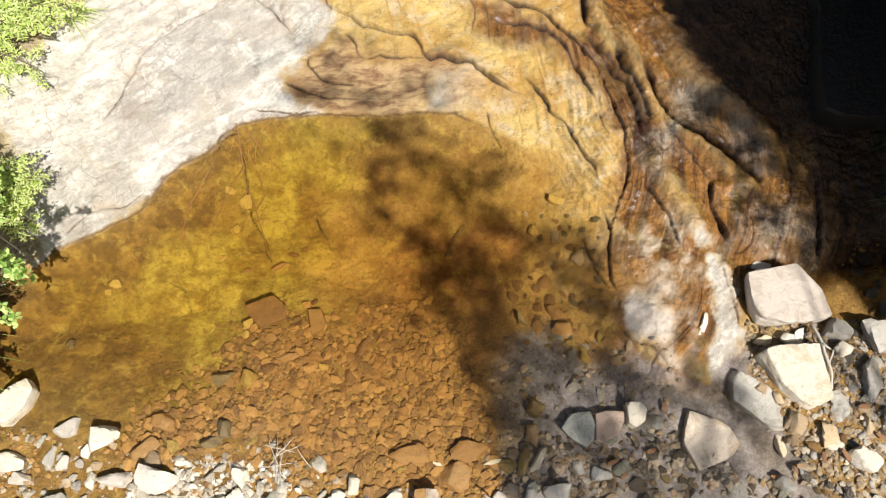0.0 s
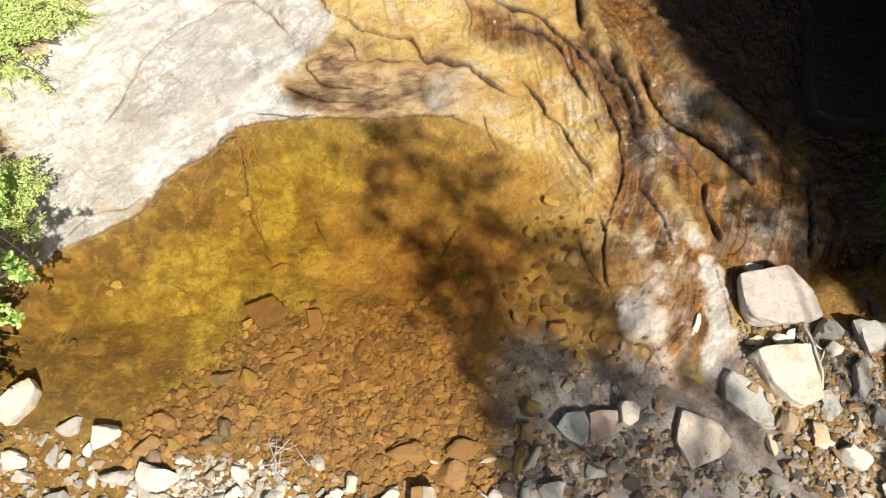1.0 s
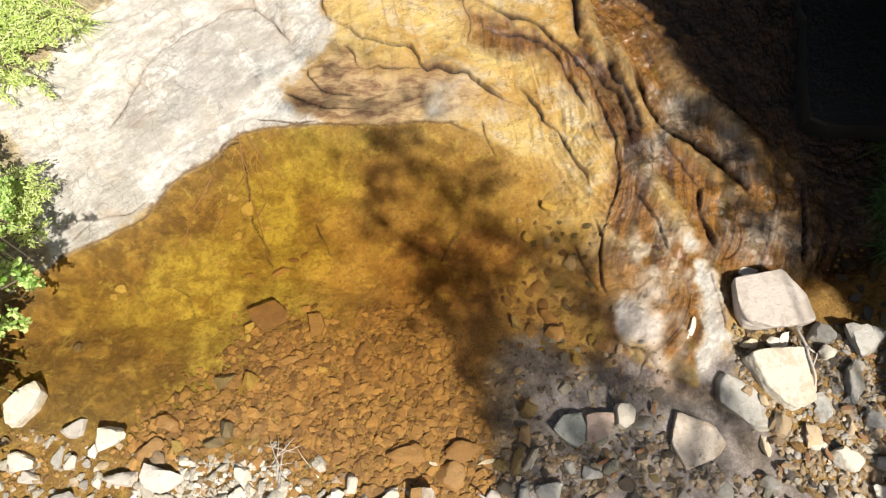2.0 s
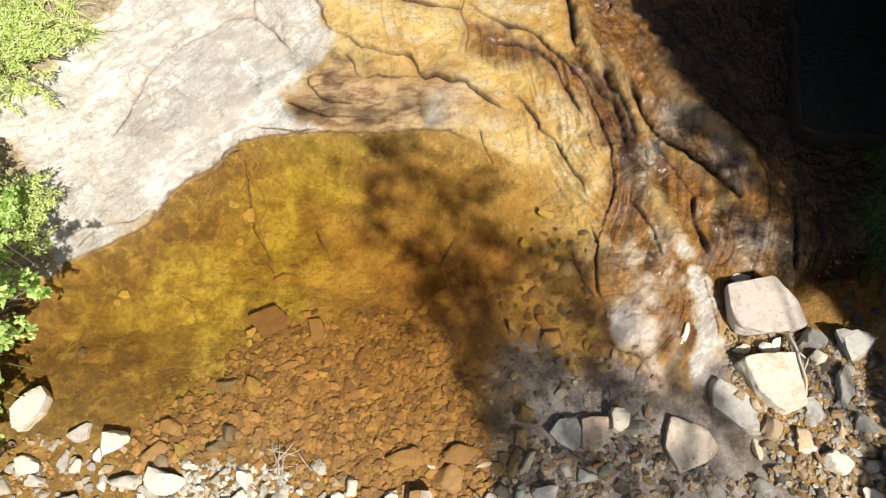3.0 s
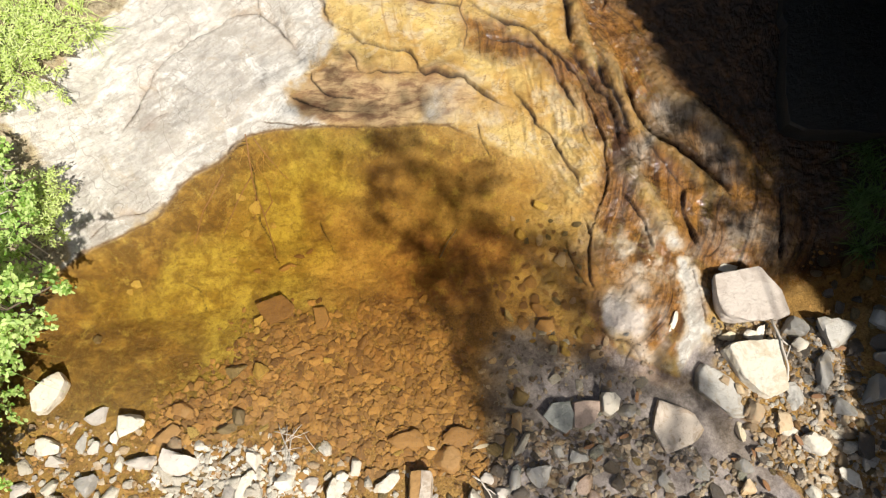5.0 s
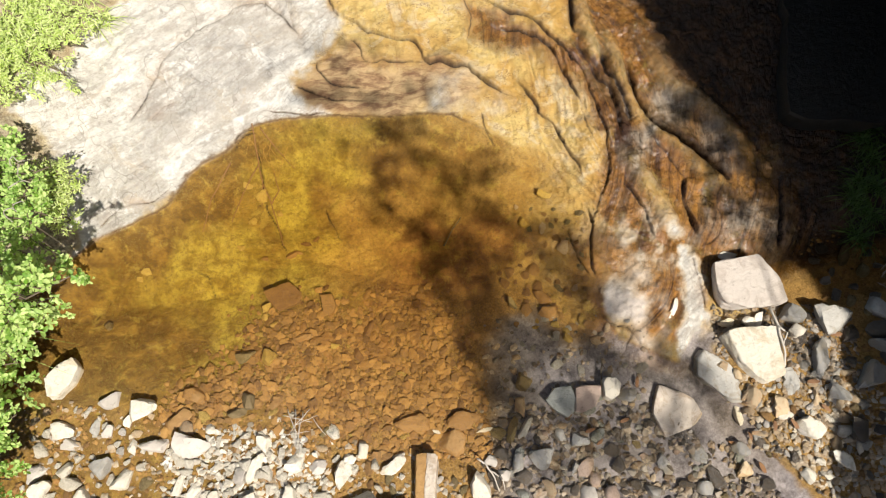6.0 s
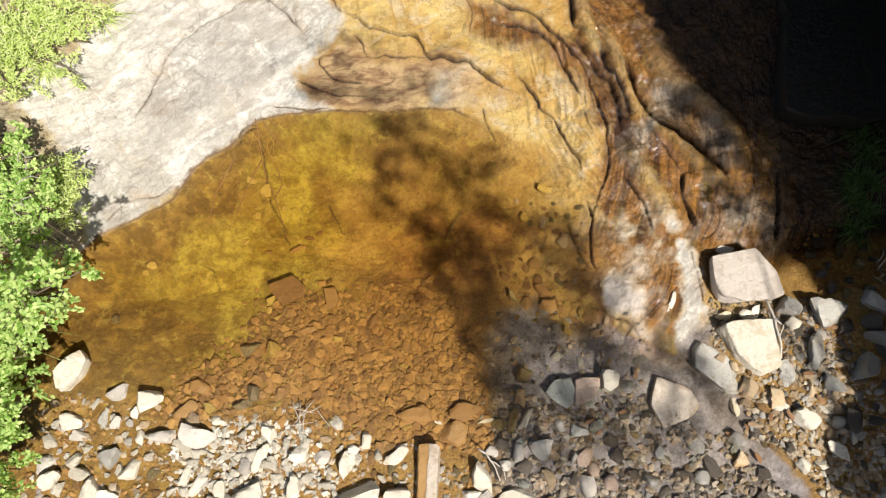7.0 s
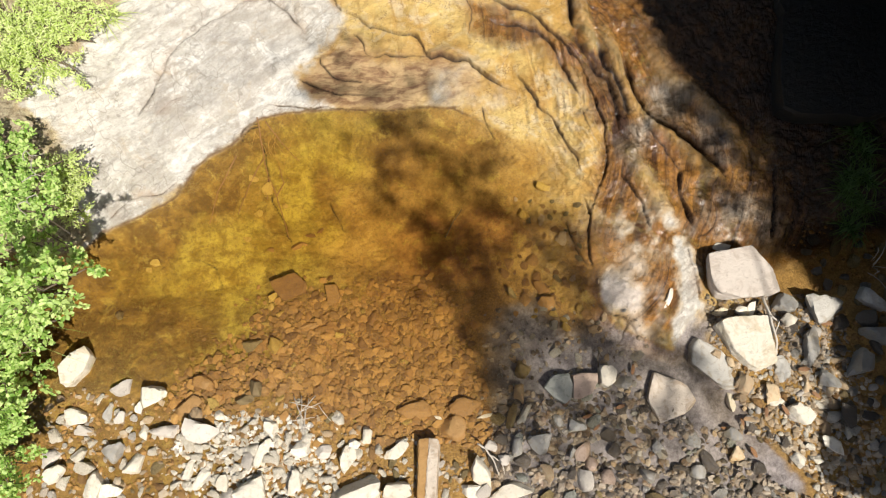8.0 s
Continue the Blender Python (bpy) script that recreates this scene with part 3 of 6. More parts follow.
PUDDLES = [(2.19, 0.19, 0.299, 0.184, -15), (1.99, 0.52, 0.184, 0.106, 0), (2.64, -0.25, 0.418, 0.123, -42), (1.84, -0.14, 0.1, 0.13, 0), (1.25, -0.1, 0.13, 0.07, 0), (1.5, -0.02, 0.08, 0.06, 0), (2.16, -0.14, 0.1, 0.06, -30), (2.04, -0.18, 0.33, 0.154, 0), (1.37, -0.14, 0.427, 0.157, 0), (1.28, 0.57, 0.506, 0.184, 0)]
CRACKS = [(smooth_line(line), *rest) for line, *rest in CRACKS]
CREASE, FLOW = smooth_line(CREASE), smooth_line(FLOW)
DRY, LOOSE = np.array(DRY), np.array(LOOSE)


def relief(x, y, masks=None):
    """The ground's height at the points x, y. masks: a dictionary that is filled with the surface's kinds."""
    wx = x + 0.05 * grain(x, y, 0.45, 4, 1)
    wy = y + 0.05 * grain(x, y, 0.45, 4, 2)
    rim = outline_distance(wx, wy, RIM)
    far = step(4.4, 9.0, np.maximum(np.abs(x), np.abs(y - 1.5)))
    # bedrock: it dips under the pool and climbs slowly away from it
    rock = np.where(rim > 0, 0.13 * np.minimum(rim, 1.5) + 0.18 * np.maximum(rim - 1.5, 0), -0.30 * (1 - np.exp(np.minimum(rim, 0) / 0.55)))
    rock = rock + np.where(rim > 0, step(0, 0.25, rim), step(0, 0.3, -rim)) * (0.035 * grain(x, y, 0.9, 3, 3) + 0.018 * grain(x, y, 0.22, 4, 4))
    rock = rock + (0.006 + 0.016 * step(0.6, 1.4, x)) * grain(x, y, 0.07, 4, 5, 0.65) + 0.022 * step(0, -0.2, rim) * grain(x, y, 0.17, 4, 34, 0.6)
    bank = step(-2.9, -3.7, x + 0.25 * grain(x, y, 0.6, 3, 6)) * step(0.2, 1.4, y)
    rock = rock + 0.3 * bank
    # strata that run along the crease
    off, side, run = line_distance(wx, wy, CREASE)
    off2, side2, _ = line_distance(wx, wy, FLOW)
    across = np.where(side > 0, -off, np.where(side2 > 0, 0.7 * off / (off + off2 + 1e-6), 0.7 + off2))
    along = np.where(side > 0, 0.77 * x - 0.64 * y, 3.4 * run + 0.15 * (0.5 * x - 0.87 * y))
    layered = step(-0.12, 0.02, across) * step(2.2, 1.2, across) * step(-0.12, 0.02, rock) * step(0.9, 1.3, y)
    waves = 0.55 * grain(across, along * 0.10, 0.16, 4, 7, 0.6) + 0.16 * np.sin(across * 70 + 8 * grain(x, y, 0.5, 4, 8)) * step(0.45, 0.2, across) * step(-0.08, 0.05, across)
    phase = 9 * across + 1.3 * grain(across, along * 0.12, 0.25, 3, 23) + 0.5 * grain(x, y, 0.3, 3, 24)
    saw = (phase - np.floor(phase)) ** 2
    rock = rock + layered * (0.045 * waves + 0.014 * saw * (0.6 + 0.8 * grain(x, y, 0.25, 2, 25)))
    crisp = 1 - 2.4 * np.abs(grain(across, along * 0.07, 0.10, 3, 45, 0.6))
    rock = rock + layered * step(0.0, 0.1, across) * 0.034 * crisp
    fold = 1 - np.abs(grain(x + 0.3 * y, y, 0.55, 4, 26)) * 2.2
    rough_rock = 0.35 + 0.65 * step(-1.5, -0.7, x)
    rock = rock + step(0, 0.2, rim) * 0.03 * fold * rough_rock
    rock = rock - rough_rock * step(0, 0.15, rim) * 0.008 * np.maximum(0, 1 - 9 * np.abs(grain(x, y, 0.4, 4, 27)))
    hump = step(0.0, 0.1, across) * step(1.3, 0.7, across) * step(1.0, 1.5, y)
    rock = rock + hump * 0.05 * (1 + grain(x, y, 0.5, 3, 19))
    for line, width, rise in LEDGES:
        d, sd, u = line_distance(wx, wy, line)
        rock = rock + rise * step(0, width, d * sd) * np.exp(-d / 0.4) * np.clip(6 * np.minimum(u, 1 - u), 0, 1)
    gap, crest, halo = np.zeros(x.shape), np.zeros(x.shape), np.zeros(x.shape)
    for line, width, rise in RIDGES:
        d, _, u = line_distance(wx, wy, line)
        swell = step(1.3 * width, 0.2 * width, d) * np.minimum(1, 5 * np.minimum(u + 0.05, 1.05 - u))
        rock = rock + rise * swell
        crest = np.maximum(crest, swell)
    for line, width, depth, lift in CRACKS:
        lo, hi = line.min(0) - 0.5, line.max(0) + 0.5
        k = np.nonzero((x > lo[0]) & (x < hi[0]) & (y > lo[1]) & (y < hi[1]))
        if not len(k[0]):
            continue
        jx = x[k] + 0.035 * grain(x[k], y[k], 0.16, 3, 9)
        jy = y[k] + 0.035 * grain(x[k], y[k], 0.16, 3, 10)
        jx = jx + 0.006 * grain(x[k], y[k], 0.045, 3, 40)
        jy = jy + 0.006 * grain(x[k], y[k], 0.045, 3, 41)
        d, sd, u = line_distance(jx, jy, line)
        ends = np.minimum(1, 6 * np.minimum(u + 0.02, 1.02 - u)) * np.clip(0.9 + 0.9 * grain(x[k], y[k], 0.2, 3, 11), 0.3, 1.2)
        cut = np.exp(-d / (0.33 * width)) * ends
        rock[k] += 1.4 * lift * ends * np.where(sd > 0, np.exp(-d / 0.16), 0) * step(0, 0.012, d) - 1.25 * depth * cut
        halo[k] = np.maximum(halo[k], np.exp(-d / 0.05) * ends)
        gap[k] = np.maximum(gap[k], np.minimum(1, 1.6 * cut) * (width < 0.055))
    # loose stones' bed on top
    dry, loose = np.interp(x, DRY[:, 0], DRY[:, 1]), np.interp(x, LOOSE[:, 0], LOOSE[:, 1])
    rise = dry - y + 0.10 * grain(x, y, 0.5, 3, 12)
    shingle = np.where(rise > 0, (0.05 - 0.055 * step(-0.6, -1.3, x)) * (1 - np.exp(-np.maximum(rise, 0) / 0.3)), 0.17 * rise)
    shingle = shingle - (0.06 + 0.10 * step(-1.6, -0.9, x)) * np.maximum(y - loose - 0.1 + 0.2 * grain(x, y, 0.5, 4, 20), 0) + 0.02 * grain(x, y, 0.16, 4, 13)
    wetland = step(0.2, 0.6, x) * step(2.9, 2.3, x + 0.45 * (y + 0.3)) * step(0.9, 0.5, y)
    shingle = shingle - wetland * (0.06 + 0.03 * grain(x, y, 0.3, 3, 21))
    for px, py, a, b, deg in PUDDLES:
        c, n = math.cos(radians(deg)), math.sin(radians(deg))
        u, v = ((x - px) * c + (y - py) * n) / a, ((y - py) * c - (x - px) * n) / b
        shingle = shingle - 0.06 * np.exp(-(u * u + v * v) ** 2)
    shoal = step(0.0, 0.9, x + 0.2 * grain(x, y, 0.5, 3, 36)) * step(2.9, 2.3, x + 0.45 * (y + 0.3)) * step(1.45, 0.5, y)
    shingle = np.maximum(shingle, -0.045 - 0.25 * (1 - shoal) + 0.012 * grain(x, y, 0.3, 3, 37))
    high = np.maximum(rock, shingle)
    high = high * (1 - far) + far * (0.5 + 0.3 * grain(x, y, 6, 3, 14))
    if masks is not None:
        soft, fray = 0.10 * grain(x, y, 0.35, 5, 15), 0.07 * grain(x, y, 0.09, 4, 28)
        def zone(pts, edge=0.08, wobble=1.0):
            return step(edge, -edge, outline_distance(wx, wy, pts) + wobble * soft + fray)
        stony = step(-0.005, 0.012, shingle - rock)
        under = step(0.02, -0.03, rim)
        masks["pale"] = np.clip(zone(PALE, 0.06, 2.2) * step(-0.03, 0.005, rock) + zone(KNOB, 0.12, 1.0) * (0.7 + 1.5 * grain(x, y, 0.22, 4, 22)) + 1.5 * zone(STREAK, 0.06, 0.5) + zone(CREAM, 0.08) * (0.12 + 1.3 * grain(x, y, 0.3, 4, 35)) + zone(KNOB_TOP, 0.15) * (0.5 + 1.5 * grain(x, y, 0.15, 4, 29)), 0, 1)
        masks["rust"] = np.clip(zone(RUST_EDGE, 0.10) * (1 - np.clip(masks["pale"], 0, 1)) * (1 - 0.4 * crest) * (0.95 + 0.3 * grain(x, y, 0.3, 4, 16)), 0, 1)
        masks["grey"] = np.clip(sum(zone(p, 0.12, 2.0) for p in GREY_ZONES) * (0.55 + 0.9 * grain(x, y, 0.25, 4, 38)), 0, 1) * (1 - masks["pale"])
        masks["bed"] = under * step(2.1, 1.7, x) * (1 - 0.6 * step(0.5, 1.1, x) * step(1.0, 1.6, y))
        masks["band"] = np.clip(zone(BAND, 0.1) + 0.8 * zone(TONGUE, 0.05, 0.4), 0, 1) * (1 - masks["pale"])
        masks["ash"] = zone(ASH, 0.05, 0.5)
        masks["algae"] = np.clip(sum(zone(p, 0.15, 2.0) for p in ALGAE) * (0.95 + 1.1 * grain(x, y, 0.28, 4, 30)) + 0.2 * step(0.15, 0.5, grain(x, y, 0.5, 4, 31)) * step(0.2, -0.4, x), 0, 1) * (1 - 0.8 * step(-0.9, -0.2, x))
        masks["russet"] = step(-0.9, -0.1, x + 2 * soft) * (0.5 * step(2.9, 2.4, y + 2 * soft) + 0.5 * step(2.3, 1.8, y + 2 * soft))
        masks["gold"] = (0.65 * step(-0.6, 0.0, x + 2 * soft) + 0.35 * step(0.35, 0.8, x + 2 * soft)) * step(1.75, 2.05, y + 2 * soft)
        # gold also painted in where a patch of sunlight lies on the bed
        masks["gold"] = np.maximum(masks["gold"], zone(SUN_PATCH, 0.1, 0.8))
        masks["sand"] = zone(SAND, 0.25, 1.5)
        masks["grit"] = step(-0.03, 0.03, shingle - rock) * (1 - 0.95 * step(0.02, -0.015, high) * step(-1.1, -1.5, x) * step(-1.2, -0.7, y))
        masks["grit"] = masks["grit"] * step(0.10, -0.08, y - loose + 0.5 * soft)
        # shallows and puddles that get the painted sky reflection
        masks["sky_sheen"] = np.clip(step(0.25, 0.75, x + 0.25 * grain(x, y, 0.5, 3, 17)) * step(1.12, 0.75, y + 0.2 * grain(x, y, 0.4, 3, 33)) * step(3.5, 3.2, x) * under * step(0.0, -0.02, high) * (0.85 + 0.5 * grain(x, y, 0.3, 3, 32)), 0, 1)
        masks["soil"] = np.clip((1 - zone(PALE, 0.06, 2.2)) * step(0.0, 0.1, rim) * step(-2.2, -2.6, x) * step(0.9, 1.4, y), 0, 1) + far
        masks["stain"] = np.clip(halo * (0.6 + 1.2 * grain(x, y, 0.2, 4, 39)), 0, 1) * (1 - 0.6 * masks["pale"])
        masks["rim_shadow"] = step(0.008, 0.001, np.abs(high + 0.003)) * step(0.25, 0.05, np.abs(rim)) * step(0.9, 1.3, y) * (1 - stony) * step(0.5, 0.1, x)
        masks["crack"] = gap * (1 - stony) * (1 - 0.5 * masks["pale"] * np.clip(0.8 + 2 * grain(x, y, 0.12, 3, 46), 0, 1.6))
        masks["knob"] = zone(KNOB, 0.12)
        masks["sunlit_face"] = zone(SUNLIT_FACE, 0.02, 0.4)
        masks["across"], masks["along"] = across, along
        # painted shade of the upper right corner
        masks["corner_shade"] = zone(SHADED_CORNER, 0.3, 2.0)
        masks["fibre"] = np.maximum(0.35 * step(-0.02, 0.05, across) * step(0.6, 0.35, across) * step(1.8, 2.2, y), zone(FIBRE, 0.05, 0.5))
        masks["inner"] = step(-0.03, 0.05, across)
        masks["sky_sheen"] = masks["sky_sheen"] * step(-1.3, -0.7, y)
        masks["damp_shade"] = np.clip(np.maximum(wetland, masks["sky_sheen"]), 0, 1) * step(-1.6, -0.8, y)
        masks["depth"] = np.clip(-high, 0, 1)
    return high


def height(x, y):
    return float(relief(np.array([float(x)]), np.array([float(y)]))[0])


# ---- mesh helpers ----
def sheet(name, xs, ys, zs, masks, material):
    """A grid of quads over the plan, with its masks as attributes of the points."""
    w, h = len(xs), len(ys)
    gx, gy = np.meshgrid(xs, ys)
    me = bpy.data.meshes.new(name)
    me.vertices.add(w * h)
    me.vertices.foreach_set("co", np.stack([gx, gy, zs], -1).astype(np.float32).ravel())
    i = (np.arange(h - 1)[:, None] * w + np.arange(w - 1)[None]).ravel()
    quads = np.stack([i, i + 1, i + w + 1, i + w], -1).astype(np.int32)
    me.loops.add(quads.size)
    me.loops.foreach_set("vertex_index", quads.ravel())
    me.polygons.add(len(quads))
    me.polygons.foreach_set("loop_start", np.arange(0, quads.size, 4, dtype=np.int32))
    me.polygons.foreach_set("use_smooth", np.ones(len(quads), bool))
    me.update(calc_edges=True)
    for key, values in masks.items():
        me.attributes.new(key, "FLOAT", "POINT").data.foreach_set("value", values.astype(np.float32).ravel())
    me.materials.append(material)
    return new(name, me)


def mesh_object(name, verts, faces, material, smooth=True):
    me = bpy.data.meshes.new(name)
    me.from_pydata(verts, [], faces)
    me.polygons.foreach_set("use_smooth", [smooth] * len(me.polygons))
    me.materials.append(material)
    me.update()
    return new(name, me)


def part(name, verts, faces, material, parent, label="", smooth=True):
    ob = mesh_object(name, verts, faces, material, smooth)
    ob.parent = parent
    return tagged(ob, label)


def tube(verts, faces, points, r0, r1, sides=6):
    """Adds a tapering tube along the points."""
    first, n = len(verts), len(points)
    for i, p in enumerate(points):
        a, b = Vector(points[max(i - 1, 0)]), Vector(points[min(i + 1, n - 1)])
        way = (b - a).normalized() if (b - a).length > 1e-6 else Vector((0, 0, 1))
        u = way.orthogonal().normalized()
        v = way.cross(u)
        r = r0 + (r1 - r0) * i / (n - 1)
        for k in range(sides):
            t = 2 * math.pi * k / sides
            verts.append(tuple(Vector(p) + r * (math.cos(t) * u + math.sin(t) * v)))
    for i in range(n - 1):
        for k in range(sides):
            a, b = first + i * sides + k, first + i * sides + (k + 1) % sides
            faces.append((a, b, b + sides, a + sides))
    faces.append(tuple(first + k for k in reversed(range(sides))))
    faces.append(tuple(first + (n - 1) * sides + k for k in range(sides)))


def bend(a, b, sag, rng, steps=7, wobble=0.04):
    """Points of a curved, slightly crooked line from a to b."""
    a, b = Vector(a), Vector(b)
    size = (b - a).length
    out = []
    for i in range(steps + 1):
        u = i / steps
        p = a.lerp(b, u) + Vector((0, 0, sag * 4 * u * (1 - u)))
        if 0 < i < steps:
            p += Vector((rng.uniform(-1, 1), rng.uniform(-1, 1), rng.uniform(-1, 1))) * wobble * size
        out.append(tuple(p))
    return out


# ---- ground and water ----
def spread(spans, reach):
    """Lines of a grid: fine within the spans of (from, to, pitch), and ever wider apart outside."""
    fine = np.concatenate([np.arange(lo, hi - pitch / 2, pitch) for lo, hi, pitch in spans] + [[spans[-1][1]]])
    tail = np.array([0.02 * (1.33 ** k - 1) / 0.33 for k in range(1, 40)])
    tail = tail[tail < reach]
    return np.concatenate([fine[0] - tail[::-1], fine, fine[-1] + tail])


xs = spread([(-4.4, -1.2, 0.012), (-1.2, 3.2, 0.007), (3.2, 4.4, 0.013)], 400)
ys = spread([(-0.8, 1.2, 0.012), (1.2, 4.4, 0.007)], 400)
gx, gy = np.meshgrid(xs, ys)
kinds = {}
zs = relief(gx, gy, kinds)
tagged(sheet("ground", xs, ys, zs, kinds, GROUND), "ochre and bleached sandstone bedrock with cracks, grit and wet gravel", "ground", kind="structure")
xs, ys = np.arange(-4.6, 4.6, 0.04), np.arange(-1.6, 3.4, 0.04)
gx, gy = np.meshgrid(xs, ys)
kinds = {}
relief(gx, gy, kinds)
water = sheet("water", xs, ys, np.zeros(gx.shape), {"depth": kinds["depth"]}, WATER)
tagged(water, "still tea-brown clear water of a shallow rock pool", "water", kind="structure")


# ---- stones ----
BALL = {}


def ball(sub):
    if sub not in BALL:
        bm = bmesh.new()
        bmesh.ops.create_icosphere(bm, subdivisions=sub, radius=1)
        BALL[sub] = (np.array([v.co[:] for v in bm.verts]), [tuple(v.index for v in f.verts) for f in bm.faces])
        bm.free()
    return BALL[sub]


def boulder_points(rng, normals, reach, sub, power=11, rough=0.03):
    """A ball cut by planes into a stone with soft edges."""
    dirs, faces = ball(sub)
    d = np.maximum(dirs @ np.array(normals).T / np.array(reach), 0) ** power
    p = dirs * (d.sum(1) ** (-1 / power))[:, None]
    o = rng.rand(3) * 50
    lump = np.array([noise.fractal(Vector(q * 2.2 + o), 0.9, 2.2, 4) for q in p])
    return p * (1 + rough * lump)[:, None], faces


def stone_shape(seed, sub=2, cuts=9, flat=1.0, power=40):
    rng = np.random.RandomState(seed)
    n = rng.normal(size=(cuts, 3))
    n[:, 2] *= flat
    n /= np.linalg.norm(n, axis=1)[:, None]
    n = np.vstack([n, [[0.12, 0.06, 1], [0, 0, -1], [1, 0, 0], [-1, 0, 0], [0, 1, 0], [0, -1, 0]]])
    n /= np.linalg.norm(n, axis=1)[:, None]
    reach = np.concatenate([rng.uniform(0.5, 0.9, cuts), [0.75, 0.85, 1.5, 1.5, 1.5, 1.5]])
    p, faces = boulder_points(rng, n, reach, sub, power, 0.07)
    return p / np.abs(p).max(0), faces


def finish(name, p, faces, material, sharp=32):
    me = bpy.data.meshes.new(name)
    me.from_pydata(p.tolist(), [], faces)
    me.polygons.foreach_set("use_smooth", [True] * len(me.polygons))
    me.materials.append(STONE[material])
    me.update()
    me.set_sharp_from_angle(angle=radians(sharp))
    return me


def hull(pts):
    """The outer points of a set on the plan, in turn."""
    pts = sorted(map(tuple, pts))
    halves = []
    for row in (pts, pts[::-1]):
        out = []
        for p in row:
            while len(out) > 1 and (out[-1][0] - out[-2][0]) * (p[1] - out[-2][1]) - (out[-1][1] - out[-2][1]) * (p[0] - out[-2][0]) <= 0:
                out.pop()
            out.append(p)
        halves += out[:-1]
    return np.array(halves)


def slab(name, outline, thick, material, label, category="stone", sit=0.4, tilt=(0, 0), seed=1, base=None, top=None):
    """A flat stone with the outline given on the plan."""
    pts = hull(np.array(outline, float))
    mid = (pts.max(0) + pts.min(0)) / 2
    loc = pts - mid
    size = np.linalg.norm(loc, axis=1).mean()
    loc /= size
    area = sum(a[0] * b[1] - a[1] * b[0] for a, b in zip(loc, np.roll(loc, -1, 0)))
    loc = loc if area > 0 else loc[::-1]
    rng = np.random.RandomState(seed)
    normals, reach = [(0.06, 0.05, 1), (0, 0, -1)], [1.0, 1.0]
    for a, b in zip(loc, np.roll(loc, -1, 0)):
        e = b - a
        n = np.array([e[1], -e[0], rng.uniform(-0.06, 0.07)])
        n /= np.linalg.norm(n)
        normals.append(n)
        reach.append(max(0.2, n[0] * a[0] + n[1] * a[1]))
    p, faces = boulder_points(rng, normals, reach, 5, 60, 0.03)
    p *= (size, size, thick / 2)
    ob = new(name, finish(name, p, faces, material))
    z = (height(*mid) if base is None else base) + thick * (sit - 0.0) * 0.5
    z = z if top is None else top - thick / 2
    ob.matrix_world = pose(mid[0], mid[1], z, tilt[0], tilt[1], 0)
    return tagged(ob, label, category)


def stones(name, rows, material, label, group, tall=0.7, sit=0.45, sub=3, seed=0):
    """Single stones: x, y, half length, half width and the turn of each."""
    rng = np.random.RandomState(seed + 100)
    for i, (x, y, a, b, deg) in enumerate(rows):
        p, faces = stone_shape(seed * 50 + i, sub, 9, 0.6)
        c = min(a, b) * tall * rng.uniform(0.85, 1.15)
        ob = new(name, finish(name, p * (a * 1.05, b * 1.05, c), faces, material))
        ob.matrix_world = pose(x, y, height(x, y) + c * sit, rng.uniform(-8, 8), rng.uniform(-8, 8), deg)
        tagged(ob, label, "stone", group)


slab("flat_boulder", [(2.22, 1.45), (2.38, 1.45), (2.50, 1.46), (2.55, 1.51), (2.62, 1.50), (2.74, 1.35), (2.80, 1.14), (2.72, 1.11), (2.39, 1.08), (2.27, 1.12), (2.22, 1.21)], 0.16, "beige",
     "large pale pinkish sandstone slab lying on gravel", "boulder", tilt=(2, 1), seed=3, top=0.14)
slab("flat_boulder", [(2.25, 0.87), (2.33, 0.92), (2.57, 0.93), (2.69, 0.91), (2.69, 0.74), (2.70, 0.61), (2.65, 0.53), (2.53, 0.48), (2.46, 0.52), (2.35, 0.64), (2.29, 0.76)], 0.13, "white",
     "cream-white angular sandstone slab lying on gravel", "boulder", tilt=(1, -1), seed=4, top=0.11)
slab("flat_boulder", [(2.03, 0.70), (2.08, 0.77), (2.16, 0.71), (2.28, 0.66), (2.37, 0.53), (2.40, 0.42), (2.35, 0.33), (2.29, 0.34), (2.18, 0.44), (2.03, 0.56)], 0.12, "grey",
     "long light grey stone slab at the puddle's edge", "boulder", tilt=(0, 2), seed=5, top=0.03)
slab("flat_boulder", [(1.72, 0.49), (1.81, 0.46), (1.97, 0.38), (2.05, 0.23), (2.00, 0.18), (1.88, 0.14), (1.73, 0.08), (1.65, 0.25), (1.68, 0.39)], 0.12, "dun",
     "flat tan stone slab half in a puddle", "boulder", tilt=(1, 2), seed=6, top=0.01)
slab("flat_boulder", [(0.82, 0.37), (0.89, 0.46), (1.03, 0.48), (1.06, 0.39), (1.04, 0.28), (0.98, 0.23), (0.91, 0.27)], 0.10, "slate",
     "mottled greenish grey stone standing in shallow water", "boulder", tilt=(3, -3), seed=7, top=0.04)
slab("flat_boulder", [(1.05, 0.46), (1.12, 0.48), (1.25, 0.48), (1.24, 0.40), (1.19, 0.31), (1.10, 0.27), (1.04, 0.28)], 0.10, "rosy",
     "rosy beige stone standing in shallow water", "boulder", tilt=(0, 4), seed=17, top=0.05)
slab("stone", [(1.27, 0.51), (1.29, 0.54), (1.36, 0.54), (1.41, 0.48), (1.39, 0.41), (1.32, 0.36), (1.27, 0.39)], 0.12, "white",
     "small white block of stone at the water's edge", "stone", tilt=(0, 0), seed=18, top=0.08)
